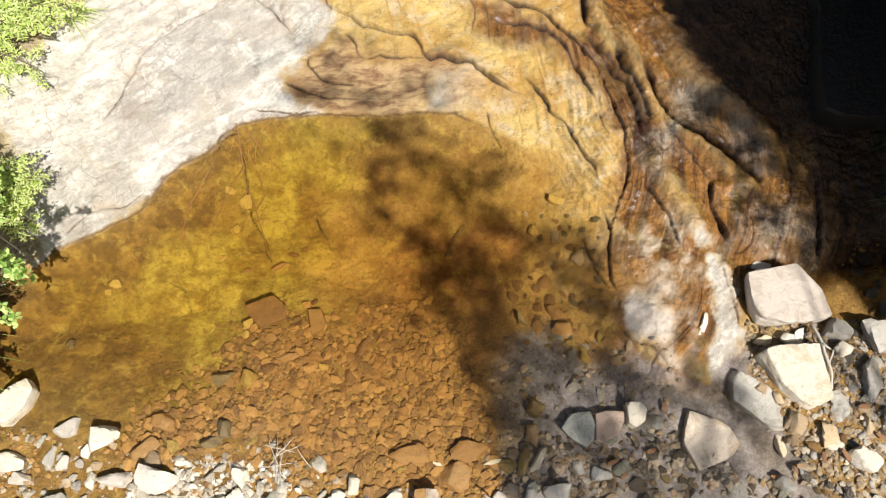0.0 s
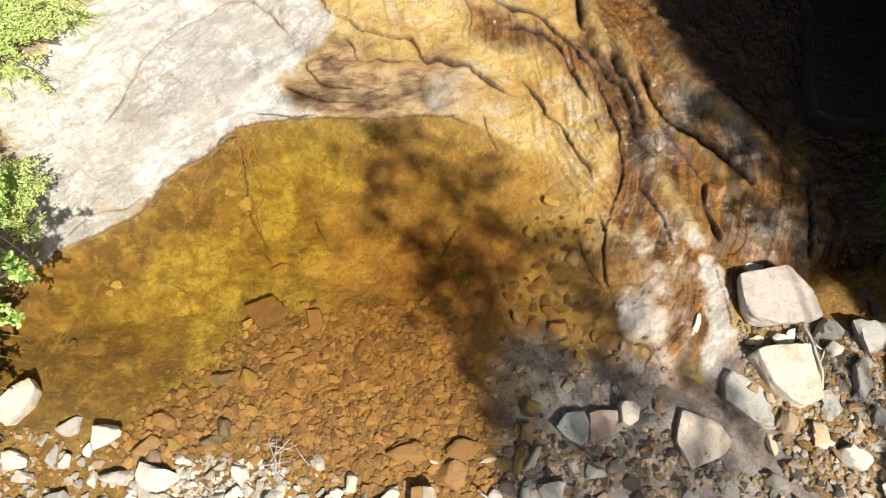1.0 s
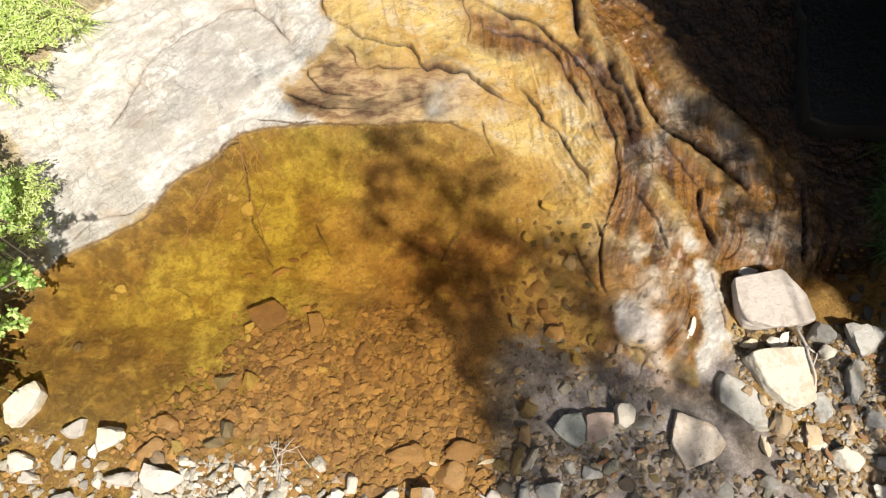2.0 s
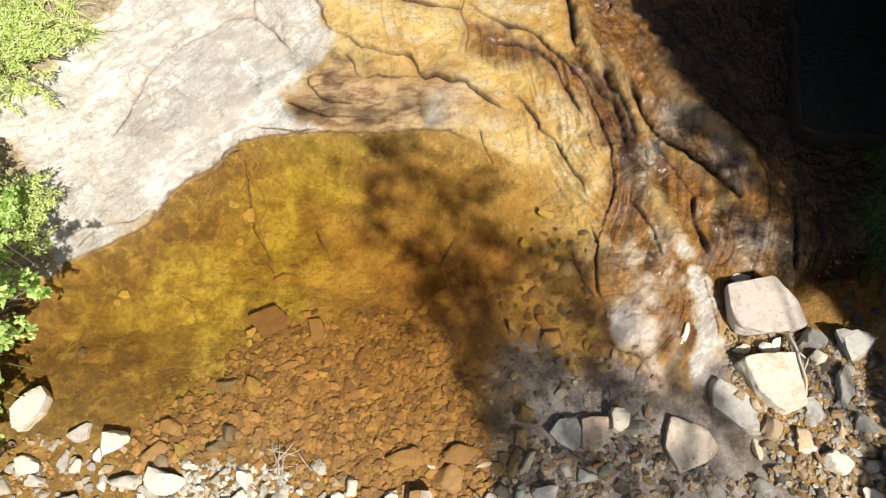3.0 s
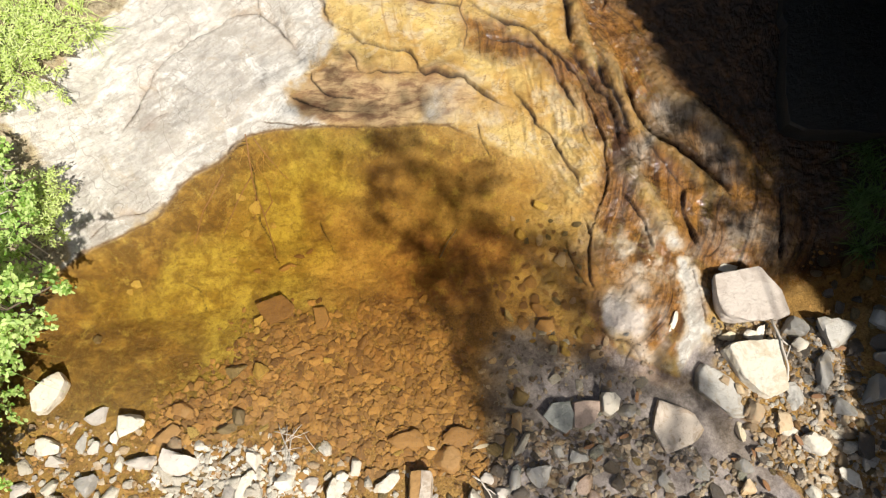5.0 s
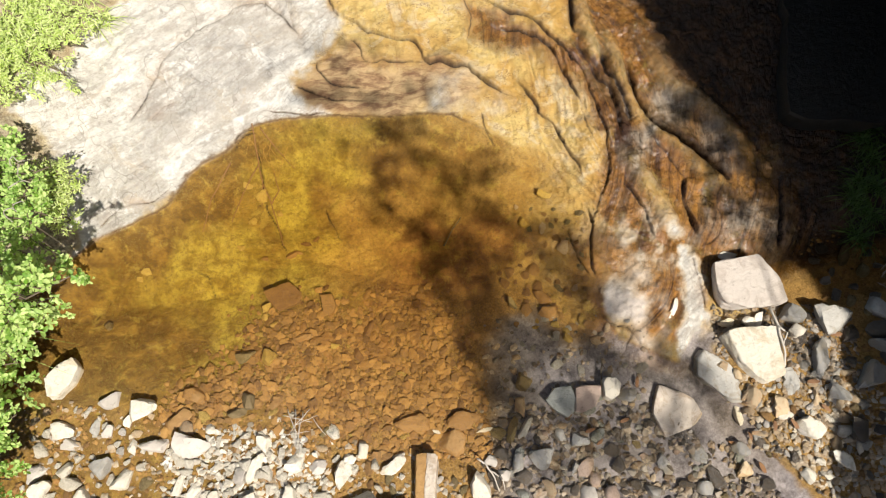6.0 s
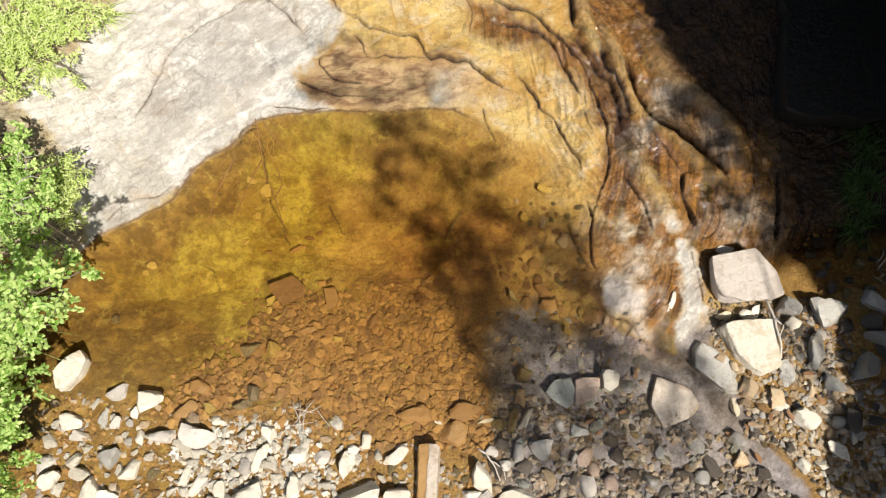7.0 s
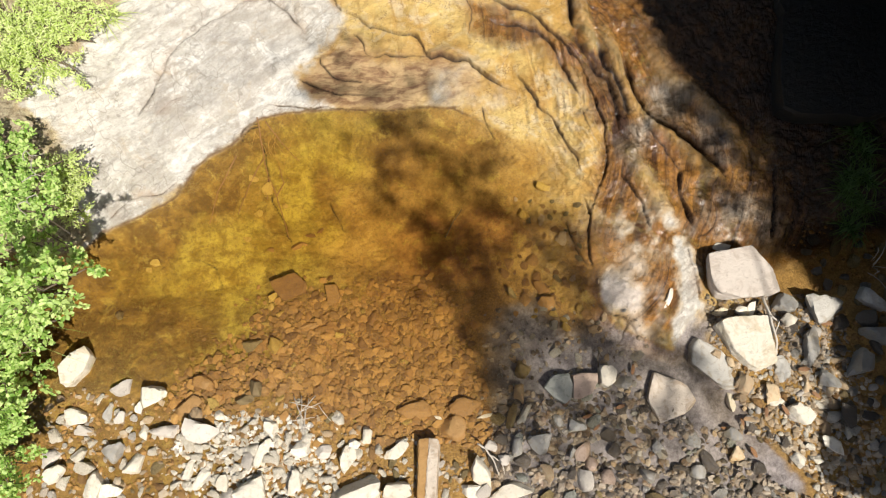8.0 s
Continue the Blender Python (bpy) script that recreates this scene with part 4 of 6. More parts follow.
slab("boulder", [(-3.10, 0.52), (-3.03, 0.62), (-2.91, 0.69), (-2.86, 0.62), (-2.89, 0.50), (-2.98, 0.38), (-3.06, 0.38)], 0.15, "white",
     "white angular stone standing in the pool", "boulder", 0.8, (0, 5), 8)
slab("flat_boulder", [(-1.48, 1.27), (-1.29, 1.35), (-1.18, 1.26), (-1.19, 1.17), (-1.36, 1.10), (-1.42, 1.16)], 0.06, "rust",
     "flat brown stone tile lying under water", "stone", 0.8, (0, 0), 9)
slab("flat_boulder", [(-1.02, 1.24), (-0.92, 1.25), (-0.88, 1.15), (-0.90, 1.09), (-0.98, 1.06)], 0.05, "rust",
     "flat brown stone tile lying under water", "stone", 0.8, (0, 0), 10)
SHORE, SUNK, BANK = "bleached stones on the shore", "stones under water", "stones on the gravel bank"
stones("stone", [(-2.34, 0.32, 0.133, 0.106, 10), (-2.93, 0.14, 0.085, 0.081, 20), (-1.78, 0.14, 0.058, 0.045, 0), (-2.37, 0.02, 0.045, 0.068, 10), (-2.45, 0.19, 0.054, 0.050, 30), (-2.87, -0.15, 0.068, 0.063, 40), (-2.41, -0.21, 0.062, 0.114, -25), (-2.72, -0.34, 0.079, 0.141, -8), (-2.58, -0.43, 0.101, 0.062, 0), (-3.06, -0.32, 0.106, 0.092, 0), (-1.37, 0.05, 0.054, 0.103, -10), (-1.43, -0.13, 0.054, 0.117, -25), (-1.13, -0.13, 0.070, 0.106, -10), (-1.14, -0.33, 0.070, 0.123, 8), (-0.76, -0.20, 0.088, 0.110, 0), (-0.71, -0.08, 0.062, 0.044, 0), (-0.60, -0.01, 0.049, 0.076, 10), (-1.49, -0.43, 0.136, 0.110, 0), (-1.71, -0.34, 0.048, 0.088, -10)],
       "white", "bleached white stone on the pool's shore", SHORE, 0.8, 0.45, 3, 1)
stones("stone", [(-0.69, -0.47, 0.220, 0.132, 10), (-0.30, -0.41, 0.150, 0.095, -15), (0.53, -0.44, 0.185, 0.079, 5), (0.27, -0.26, 0.101, 0.141, 0), (-0.35, -0.12, 0.126, 0.049, 38), (-1.88, -0.32, 0.053, 0.097, -15), (-2.00, -0.30, 0.057, 0.088, 10), (0.22, -0.45, 0.088, 0.066, 0)],
       "white", "large bleached white stone on the pool's shore", SHORE, 0.75, 0.5, 3, 2)
stones("stone", [(-2.62, 0.34, 0.083, 0.092, 0), (-2.21, 0.02, 0.119, 0.079, -22), (-1.94, 0.01, 0.153, 0.103, -10), (-0.93, -0.14, 0.086, 0.063, -8), (-2.84, 0.04, 0.095, 0.054, -8), (-3.10, -0.18, 0.112, 0.049, 35), (-2.58, 0.14, 0.050, 0.063, -30), (0.47, -0.19, 0.066, 0.048, 0), (0.38, -0.08, 0.049, 0.054, 0)],
       "pink", "pale pinkish stone on the pool's shore", SHORE, 0.75, 0.45, 3, 3)
stones("stone", [(-2.69, 0.15, 0.040, 0.099, 5), (-2.60, -0.14, 0.085, 0.081, 0), (0.77, -0.07, 0.095, 0.090, 0), (0.59, -0.06, 0.072, 0.099, 20), (0.66, 0.15, 0.040, 0.126, -25), (0.91, 0.12, 0.054, 0.063, 0), (1.47, 0.39, 0.083, 0.064, 0), (1.06, 0.06, 0.090, 0.067, 0), (1.03, -0.14, 0.053, 0.057, 0), (1.71, -0.09, 0.054, 0.112, 15), (2.32, -0.01, 0.099, 0.063, -10), (2.02, -0.29, 0.081, 0.063, 30), (1.60, -0.31, 0.066, 0.079, 40)],
       "grey", "grey wet stone at the water's edge", SHORE, 0.7, 0.45, 3, 4)
stones("stone", [(-2.08, 0.20, 0.133, 0.101, 0), (-1.99, 0.43, 0.124, 0.097, 0), (0.86, 1.21, 0.086, 0.077, 0), (0.90, 1.07, 0.091, 0.062, 0), (-0.22, 0.18, 0.147, 0.078, 5), (0.17, 0.21, 0.147, 0.078, 10), (-0.67, 0.72, 0.038, 0.080, 20), (-0.61, 0.93, 0.047, 0.103, -20), (-1.13, 0.86, 0.141, 0.042, 25), (0.07, 0.04, 0.112, 0.099, 0)],
       "rust", "brown iron-stained stone under water", SUNK, 0.55, 0.3, 3, 5)
stones("stone", [(-1.59, 0.73, 0.080, 0.071, 0), (0.66, 0.51, 0.075, 0.080, 0), (0.58, 1.19, 0.058, 0.067, 0), (-1.63, 0.26, 0.097, 0.060, -5), (-1.50, 0.35, 0.078, 0.069, 0), (-2.75, 0.98, 0.047, 0.042, 0), (0.55, 0.10, 0.040, 0.139, -18)],
       "olive", "rounded mossy stone under shallow water", SUNK, 0.7, 0.4, 3, 6)
stones("stone", [(-1.46, 1.15, 0.047, 0.052, 20), (-1.47, 1.05, 0.031, 0.036, 0), (-1.39, 0.71, 0.070, 0.075, 20), (-1.39, 0.98, 0.047, 0.033, 20), (-0.86, 0.81, 0.042, 0.033, 0), (0.71, 1.88, 0.064, 0.064, 10), (0.89, 2.10, 0.070, 0.045, -25), (1.02, 0.87, 0.048, 0.053, 30)],
       "ochre", "yellow stone under water", SUNK, 0.7, 0.4, 3, 7)
stones("stone", [(2.38, 1.54, 0.091, 0.053, 0), (2.34, 0.97, 0.083, 0.046, -10), (2.50, 0.99, 0.066, 0.052, 0), (2.58, 1.01, 0.041, 0.069, -20), (2.86, 0.91, 0.080, 0.071, 0), (2.84, 0.15, 0.121, 0.085, -15), (3.08, -0.07, 0.112, 0.067, -35), (2.65, 0.25, 0.072, 0.036, 0), (1.89, 1.09, 0.038, 0.103, -18), (3.20, -0.01, 0.040, 0.058, 20), (2.93, -0.20, 0.066, 0.035, -15), (2.78, -0.20, 0.054, 0.067, 20), (2.33, 0.23, 0.040, 0.090, 15), (0.35, 0.15, 0.081, 0.023, 15), (-0.04, 0.12, 0.054, 0.018, -10)],
       "white", "bleached white stone on the gravel bank", BANK, 0.75, 0.5, 3, 8)
stones("stone", [(2.85, 1.04, 0.113, 0.089, 0), (3.15, 1.00, 0.170, 0.120, 5), (2.98, 0.65, 0.087, 0.184, 12), (2.75, 0.51, 0.069, 0.101, 10), (3.39, 0.57, 0.143, 0.129, 0), (3.53, 0.80, 0.132, 0.103, 0), (3.09, 0.42, 0.078, 0.078, 0), (3.50, 1.10, 0.141, 0.132, 0)],
       "grey", "rounded grey stone on the gravel bank", BANK, 0.75, 0.5, 3, 9)
stones("stone", [(2.51, 0.10, 0.108, 0.031, -3), (2.92, 0.37, 0.036, 0.085, 5), (2.43, 0.39, 0.069, 0.092, 0), (2.64, 0.34, 0.069, 0.101, 10), (2.61, 0.62, 0.069, 0.060, 0), (2.23, 0.64, 0.046, 0.055, 0), (2.33, 0.57, 0.046, 0.046, 0), (0.62, 0.34, 0.069, 0.106, -15), (3.10, 0.34, 0.046, 0.055, 0), (2.34, -0.16, 0.062, 0.066, 0)],
       "tan", "tan and rusty stone on the gravel bank", BANK, 0.7, 0.45, 3, 10)


def clear_of_puddles(p):
    """Which points lie outside the open puddles."""
    free = np.ones(len(p), bool)
    for px, py, a, b, deg in PUDDLES[:7]:
        c, n = math.cos(radians(deg)), math.sin(radians(deg))
        u, v = ((p[:, 0] - px) * c + (p[:, 1] - py) * n) / a, ((p[:, 1] - py) * c - (p[:, 0] - px) * n) / b
        free &= u * u + v * v > 0.75
    return free


def scatter(name, zone, count, size, materials, label, group, seed, flat=0.7, gap=0.8, sit=0.4, sub=2):
    """Stones of many sizes strewn over a zone of the plan, none on top of another."""
    rng = np.random.RandomState(seed)
    zone = np.array(zone)
    lo, hi = zone.min(0), zone.max(0)
    spots, tries = [], 0
    while len(spots) < count and tries < 40:
        tries += 1
        p = rng.uniform(lo, hi, (count * 3, 2))
        p = p[(outline_distance(p[:, 0], p[:, 1], zone) < 0.08 * rng.normal(size=len(p))) & clear_of_puddles(p)]
        r = size[0] * (size[1] / size[0]) ** (rng.rand(len(p)) ** 1.8)
        for q, a in zip(p, r):
            if len(spots) < count and all((q[0] - s[0]) ** 2 + (q[1] - s[1]) ** 2 > (gap * (a + s[2])) ** 2 for s in spots):
                spots.append((q[0], q[1], a))
    if not spots:
        return
    s = np.array(spots)
    z = relief(s[:, 0], s[:, 1])
    shapes = {}
    for (x, y, a), h in zip(spots, z):
        material, k = materials[rng.randint(len(materials))], rng.randint(9)
        if (material, k) not in shapes:
            pts, faces = stone_shape(seed * 7 + k, sub, 9, 0.7, 26)
            pts = pts * (1, rng.uniform(0.6, 0.85), flat * rng.uniform(0.5, 0.75))
            shapes[material, k] = (finish(name, pts, faces, material, 50), pts[:, 2].max())
        me, top = shapes[material, k]
        ob = new(name, me)
        ob.matrix_world = pose(x, y, h + a * top * sit, rng.uniform(-12, 12), rng.uniform(-12, 12), rng.uniform(0, 360)) @ Matrix.Scale(a, 4)
        tagged(ob, label, "stone", group)


Z_SHORE = [(-3.27, 0.22), (-2.88, 0.35), (-2.05, 0.13), (-1.42, 0.24), (-1.01, 0.17), (-0.64, -0.09), (-0.24, -0.13), (0.29, -0.14), (0.33, -0.80), (-3.21, -0.79)]
Z_PILE = [(-2.12, -0.09), (-1.82, 0.08), (-1.46, 0.15), (-1.19, 0.04), (-1.00, -0.13), (-0.81, -0.51), (-1.99, -0.51)]
Z_SUNK = [(-1.62, 0.77), (-1.50, 1.10), (-1.07, 1.15), (-0.68, 1.05), (-0.45, 1.29), (-0.11, 1.34), (0.17, 0.95), (0.30, 0.30), (0.39, -0.05), (-0.29, -0.09), (-0.84, 0.04), (-1.40, 0.26), (-2.22, 0.22), (-2.10, 0.44)]
Z_WET = [(0.44, 0.21), (0.76, 0.39), (1.58, 0.35), (2.08, 0.30), (2.47, 0.04), (2.81, -0.48), (2.86, -0.77), (0.29, -0.80)]
Z_BANK = [(2.37, 0.57), (2.73, 0.52), (3.20, 0.57), (3.48, 0.30), (3.38, -0.80), (2.83, -0.76), (2.65, -0.14), (2.37, 0.12)]
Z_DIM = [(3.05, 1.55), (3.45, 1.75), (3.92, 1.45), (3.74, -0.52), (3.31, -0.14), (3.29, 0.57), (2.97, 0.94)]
Z_BED = [(0.45, 1.56), (1.00, 1.56), (1.07, 1.27), (1.28, 1.00), (1.02, 0.90), (0.81, 1.09), (0.50, 1.15)]
Z_FOOT = [(0.62, 2.06), (1.08, 2.06), (1.32, 1.66), (1.35, 1.24), (1.09, 1.27), (0.76, 1.72)]
Z_SKY_SHEEN = [(0.36, 0.95), (0.69, 1.02), (1.03, 1.05), (1.31, 0.95), (1.71, 0.67), (1.59, 0.35), (0.77, 0.35), (0.44, 0.21)]
Z_GAP = [(2.20, 1.08), (2.43, 1.09), (2.90, 1.13), (3.32, 0.75), (3.19, 0.52), (2.75, 0.50), (2.77, 0.94), (2.36, 0.94), (2.25, 0.75)]
stones("stone", [(-1.56, 2.12, 0.065, 0.075, 0), (-1.69, 2.20, 0.045, 0.045, 0), (-1.42, 1.98, 0.040, 0.035, 20), (-1.64, 1.91, 0.050, 0.040, 0), (-1.72, 1.67, 0.045, 0.035, 0), (-2.49, 1.44, 0.053, 0.038, 0), (-2.54, 1.37, 0.034, 0.029, 0)],
       "ochre", "round algae-covered stone on the bed of the pool", SUNK, 0.4, 0.2, 3, 12)
# stone flakes that stand in for leaf debris
stones("stone", [(-1.30, 1.61, 0.064, 0.029, 30), (-1.18, 1.71, 0.054, 0.022, -10), (-1.10, 1.75, 0.040, 0.020, 30), (-1.52, 1.58, 0.035, 0.025, 0), (-1.23, 1.64, 0.044, 0.020, -25)],
       "rust", "thin brown flake standing in for debris on the bed of the pool", SUNK, 0.7, 0.5, 3, 13)
scatter("sunken_stone", Z_SKY_SHEEN, 26, (0.03, 0.08), ["grey", "grey", "tan"], "dim flat stone under shallow water", SUNK, 27, 0.4, 0.8, 0.25)
scatter("sunken_stone", Z_BED, 38, (0.03, 0.085), ["rust", "ochre", "rust"], "brown stone lying on the sunlit bed of the pool", SUNK, 51, 0.45, 0.7, 0.3)
scatter("sunken_stone", Z_FOOT, 26, (0.03, 0.08), ["rust", "olive", "tan"], "dull brown stone at the foot of the rock under water", SUNK, 52, 0.45, 0.8, 0.25)
scatter("pebble", Z_GAP, 40, (0.03, 0.065), ["grey", "tan", "dark", "pink"], "small stone among the slabs", BANK, 28, 0.7, 0.75)
scatter("cobble", Z_PILE, 170, (0.022, 0.075), ["white"], "small bleached stone in a pile on the shore", SHORE, 21, 0.8, 0.52, 0.9, 3)
scatter("cobble", Z_SHORE, 190, (0.03, 0.09), ["white", "white", "white", "pink", "white", "tan"], "small pale stone on the shore", SHORE, 22, 0.8, 0.75, 0.5, 3)
scatter("sunken_stone", Z_SUNK, 260, (0.025, 0.08), ["rust", "rust", "rust", "rust", "ochre"], "flat brown stone under water", SUNK, 23, 0.42, 0.58, 0.15)
scatter("wet_stone", Z_WET, 270, (0.03, 0.125), ["dark", "slate", "grey", "tan", "dark", "olive", "dark", "rosy", "pink", "dark"], "dark wet stone in the shallows", "stones in the wet gravel", 24, 0.7, 0.66)
scatter("pebble", Z_BANK, 260, (0.028, 0.085), ["white", "tan", "pink", "tan", "tan", "grey", "rust", "dark"], "small pale stone on the gravel bank", BANK, 25, 0.75, 0.66)
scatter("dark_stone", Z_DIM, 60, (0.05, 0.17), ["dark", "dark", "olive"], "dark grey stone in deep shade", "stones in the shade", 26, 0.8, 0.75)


def gravel(name, zones, count, size, material, label, seed, flat=(0.35, 0.65), tilt=0.0):
    """Fine gravel as one mesh."""
    rng = np.random.RandomState(seed)
    dirs, faces = ball(1)
    faces = np.array(faces)
    zone = np.array(zones)
    p = rng.uniform(zone.min(0), zone.max(0), (count * 4, 2))
    p = p[(outline_distance(p[:, 0], p[:, 1], zone) < 0.12 * rng.normal(size=len(p))) & clear_of_puddles(p)][:count]
    z = relief(p[:, 0], p[:, 1])
    n = len(p)
    r = size[0] * (size[1] / size[0]) ** (rng.rand(n) ** 1.6)
    shape = dirs[None] * (1 + 0.22 * rng.normal(size=(n, len(dirs), 1)).clip(-1.4, 1.4))
    shape = shape * np.stack([r, r * rng.uniform(0.55, 0.95, n), r * rng.uniform(*flat, n)], -1)[:, None]
    shape[..., 2] += tilt * (rng.normal(size=(n, 1)) * shape[..., 0] + rng.normal(size=(n, 1)) * shape[..., 1])
    t = rng.rand(n) * 6.28
    c, s = np.cos(t)[:, None], np.sin(t)[:, None]
    x, y = shape[..., 0] * c - shape[..., 1] * s, shape[..., 0] * s + shape[..., 1] * c
    v = np.stack([x + p[:, :1], y + p[:, 1:], shape[..., 2] + z[:, None] + 0.2 * r[:, None]], -1).reshape(-1, 3)
    f = (faces[None] + (np.arange(n) * len(dirs))[:, None, None]).reshape(-1, 3)
    me = bpy.data.meshes.new(name)
    me.from_pydata(v.tolist(), [], f.tolist())
    me.materials.append(material)
    tagged(new(name, me), label, "gravel", kind="stuff")


scatter("wet_pebble", Z_SHORE, 150, (0.025, 0.07), ["olive", "tan", "rust", "dun", "olive"], "flat wet brown stone between the shore stones", SHORE, 29, 0.5, 0.7, 0.35)
gravel("gravel", [(-3.4, -0.72), (3.6, -0.72), (4.2, -2.2), (2.5, -3.0), (-1.0, -2.6), (-3.8, -2.4)], 3800, (0.018, 0.08), GRAVEL_PALE, "pale gravel of the shore further down the stream", 44)
gravel("gravel", Z_SKY_SHEEN, 220, (0.008, 0.034), GRAVEL_WET, "dim grey-brown gravel under shallow water", 43, (0.25, 0.5), 0.2)
gravel("gravel", Z_SHORE, 1500, (0.008, 0.03), GRAVEL_RUST, "wet brown gravel between the shore stones", 42)
gravel("gravel", Z_SHORE, 800, (0.006, 0.022), GRAVEL_PALE, "pale fine gravel between the shore stones", 31)
gravel("gravel", Z_SUNK, 2600, (0.007, 0.028), GRAVEL_RUST, "rust-brown gravel on the bed of the pool", 32)
gravel("gravel", Z_SUNK, 1500, (0.022, 0.055), GRAVEL_RUST, "flat rust-brown stone chips on the bed of the pool", 36, (0.12, 0.24), 0.12)
gravel("gravel", Z_BANK, 350, (0.018, 0.04), GRAVEL_PALE, "pale stone chips on the bank", 37, (0.2, 0.4), 0.25)
gravel("gravel", Z_SHORE, 260, (0.018, 0.04), GRAVEL_PALE, "pale stone chips on the shore", 38, (0.2, 0.4), 0.25)
gravel("gravel", Z_PILE, 500, (0.016, 0.036), GRAVEL_WHITE, "bleached white stone chips in a pile on the shore", 40, (0.25, 0.5), 0.3)
gravel("gravel", Z_WET, 900, (0.018, 0.045), GRAVEL_WET, "dark wet stone chips in the shallows", 39, (0.2, 0.45), 0.25)
gravel("gravel", Z_WET, 1500, (0.006, 0.026), GRAVEL_WET, "dark wet gravel in the shallows", 33)
gravel("gravel", Z_BANK, 1500, (0.006, 0.024), GRAVEL_PALE, "pale tan gravel on the bank", 34)
gravel("gravel", Z_GAP, 1100, (0.008, 0.03), GRAVEL_WET, "brown gravel among the slabs", 41, (0.3, 0.6), 0.2)
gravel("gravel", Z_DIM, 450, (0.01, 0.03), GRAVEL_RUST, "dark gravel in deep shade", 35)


# ---- dark block in the shade ----
def block(name, outline, low, high, material, label, category):
    """A hard-edged block of rock: a ragged outline drawn up to a rough, nearly level top."""
    rng = np.random.RandomState(40)
    loop = np.array(outline + outline[:1], float)
    ring = np.concatenate([a + (b - a) * np.linspace(0, 1, max(2, int(np.hypot(*(b - a)) / 0.09)), endpoint=False)[:, None] for a, b in zip(loop[:-1], loop[1:])])
    ring = ring + 0.012 * rng.normal(size=ring.shape)
    mid, n = ring.mean(0), len(ring)
    v, f = [], []
    for k, (shrink, z) in enumerate(((0.90, low), (0.995, high - 0.03), (0.99, high), (0.8, high + 0.02), (0.5, high + 0.03), (0.2, high + 0.02))):
        for x, y in mid + (ring - mid) * shrink:
            v.append((x, y, z + (0.03 * float(grain(np.array([x]), np.array([y]), 0.4, 4, 47)[0]) if k > 1 else 0)))
    for k in range(5):
        f += [(k * n + i, k * n + (i + 1) % n, (k + 1) * n + (i + 1) % n, (k + 1) * n + i) for i in range(n)]
    f.append(tuple(5 * n + i for i in range(n)))
    ob = mesh_object(name, v, f, STONE[material])
    ob.data.set_sharp_from_angle(angle=radians(30))
    return tagged(ob, label, category)


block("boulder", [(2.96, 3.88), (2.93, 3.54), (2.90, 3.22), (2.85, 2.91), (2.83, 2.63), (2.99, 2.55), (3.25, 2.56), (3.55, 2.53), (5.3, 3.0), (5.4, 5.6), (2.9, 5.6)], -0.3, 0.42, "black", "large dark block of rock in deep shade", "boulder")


# ---- plants ----
def leaf_points(verts, faces, place, way, up, size, wide=0.62):
    """A rounded leaf, folded a little along its middle."""
    way = way.normalized()
    side = way.cross(up)
    side = side.normalized() if side.length > 1e-4 else way.orthogonal().normalized()
    lift = side.cross(way)
    i = len(verts)
    for along, across, rise in ((0, 0, 0), (0.35, wide * 0.45, 0.10), (0.75, wide * 0.42, 0.06), (1, 0, -0.06), (0.75, -wide * 0.42, 0.06), (0.35, -wide * 0.45, 0.10), (0.5, 0, 0)):
        verts.append(tuple(place + size * (along * way + across * side + rise * lift)))
    faces.extend([(i, i + 1, i + 6), (i + 1, i + 2, i + 6), (i + 2, i + 3, i + 6), (i + 3, i + 4, i + 6), (i + 4, i + 5, i + 6), (i + 5, i, i + 6)])


def shrub(base, tips, leaf, material, bark, label, seed, sprays=9, leaves=16, spread_by=0.22, wide=0.62, category="shrub"):
    """A shrub: stems from one foot to the tips, each with side twigs full of small leaves."""
    rng = random.Random(seed)
    root = tagged(new("shrub"), label, category)
    root.matrix_world = Matrix.Translation(base)
    foot = Vector(base)
    for tip in tips:
        lv, lf = [], []
        tip = Vector(tip)
        stem = bend((0, 0, -0.05), tip - foot, 0.12, rng, 8, 0.03)
        v, f = [], []
        tube(v, f, stem, 0.016, 0.004, 6)
        for _ in range(sprays):
            u = rng.uniform(0.45, 1.0)
            k = min(int(u * 8), 7)
            a = Vector(stem[k]).lerp(Vector(stem[k + 1]), u * 8 - k)
            out = Vector((rng.gauss(0, 1), rng.gauss(0, 1), rng.gauss(0.25, 0.7))).normalized() * spread_by * rng.uniform(0.5, 1.2)
            twig = bend(a, a + out, 0.02, rng, 3, 0.05)
            tube(v, f, twig, 0.004, 0.0015, 4)
            for _ in range(leaves):
                w = rng.uniform(0.25, 1.05)
                k = min(int(w * 3), 2)
                p = Vector(twig[k]).lerp(Vector(twig[k + 1]), min(w * 3 - k, 1.2))
                way = out.normalized() * 0.6 + Vector((rng.gauss(0, 1), rng.gauss(0, 1), rng.gauss(0, 0.5)))
                p = p + Vector((rng.gauss(0, 1), rng.gauss(0, 1), rng.gauss(0, 1))) * 0.012
                leaf_points(lv, lf, p, way, Vector((0.45 + rng.gauss(0, 0.6), -0.55 + rng.gauss(0, 0.6), 1)), leaf * rng.uniform(0.5, 1.25), wide)
        branch = part("branch", v, f, bark, root)
        tagged(part("foliage", lv, lf, material, branch, "small rounded bright leaves"), kind="stuff")
    return root


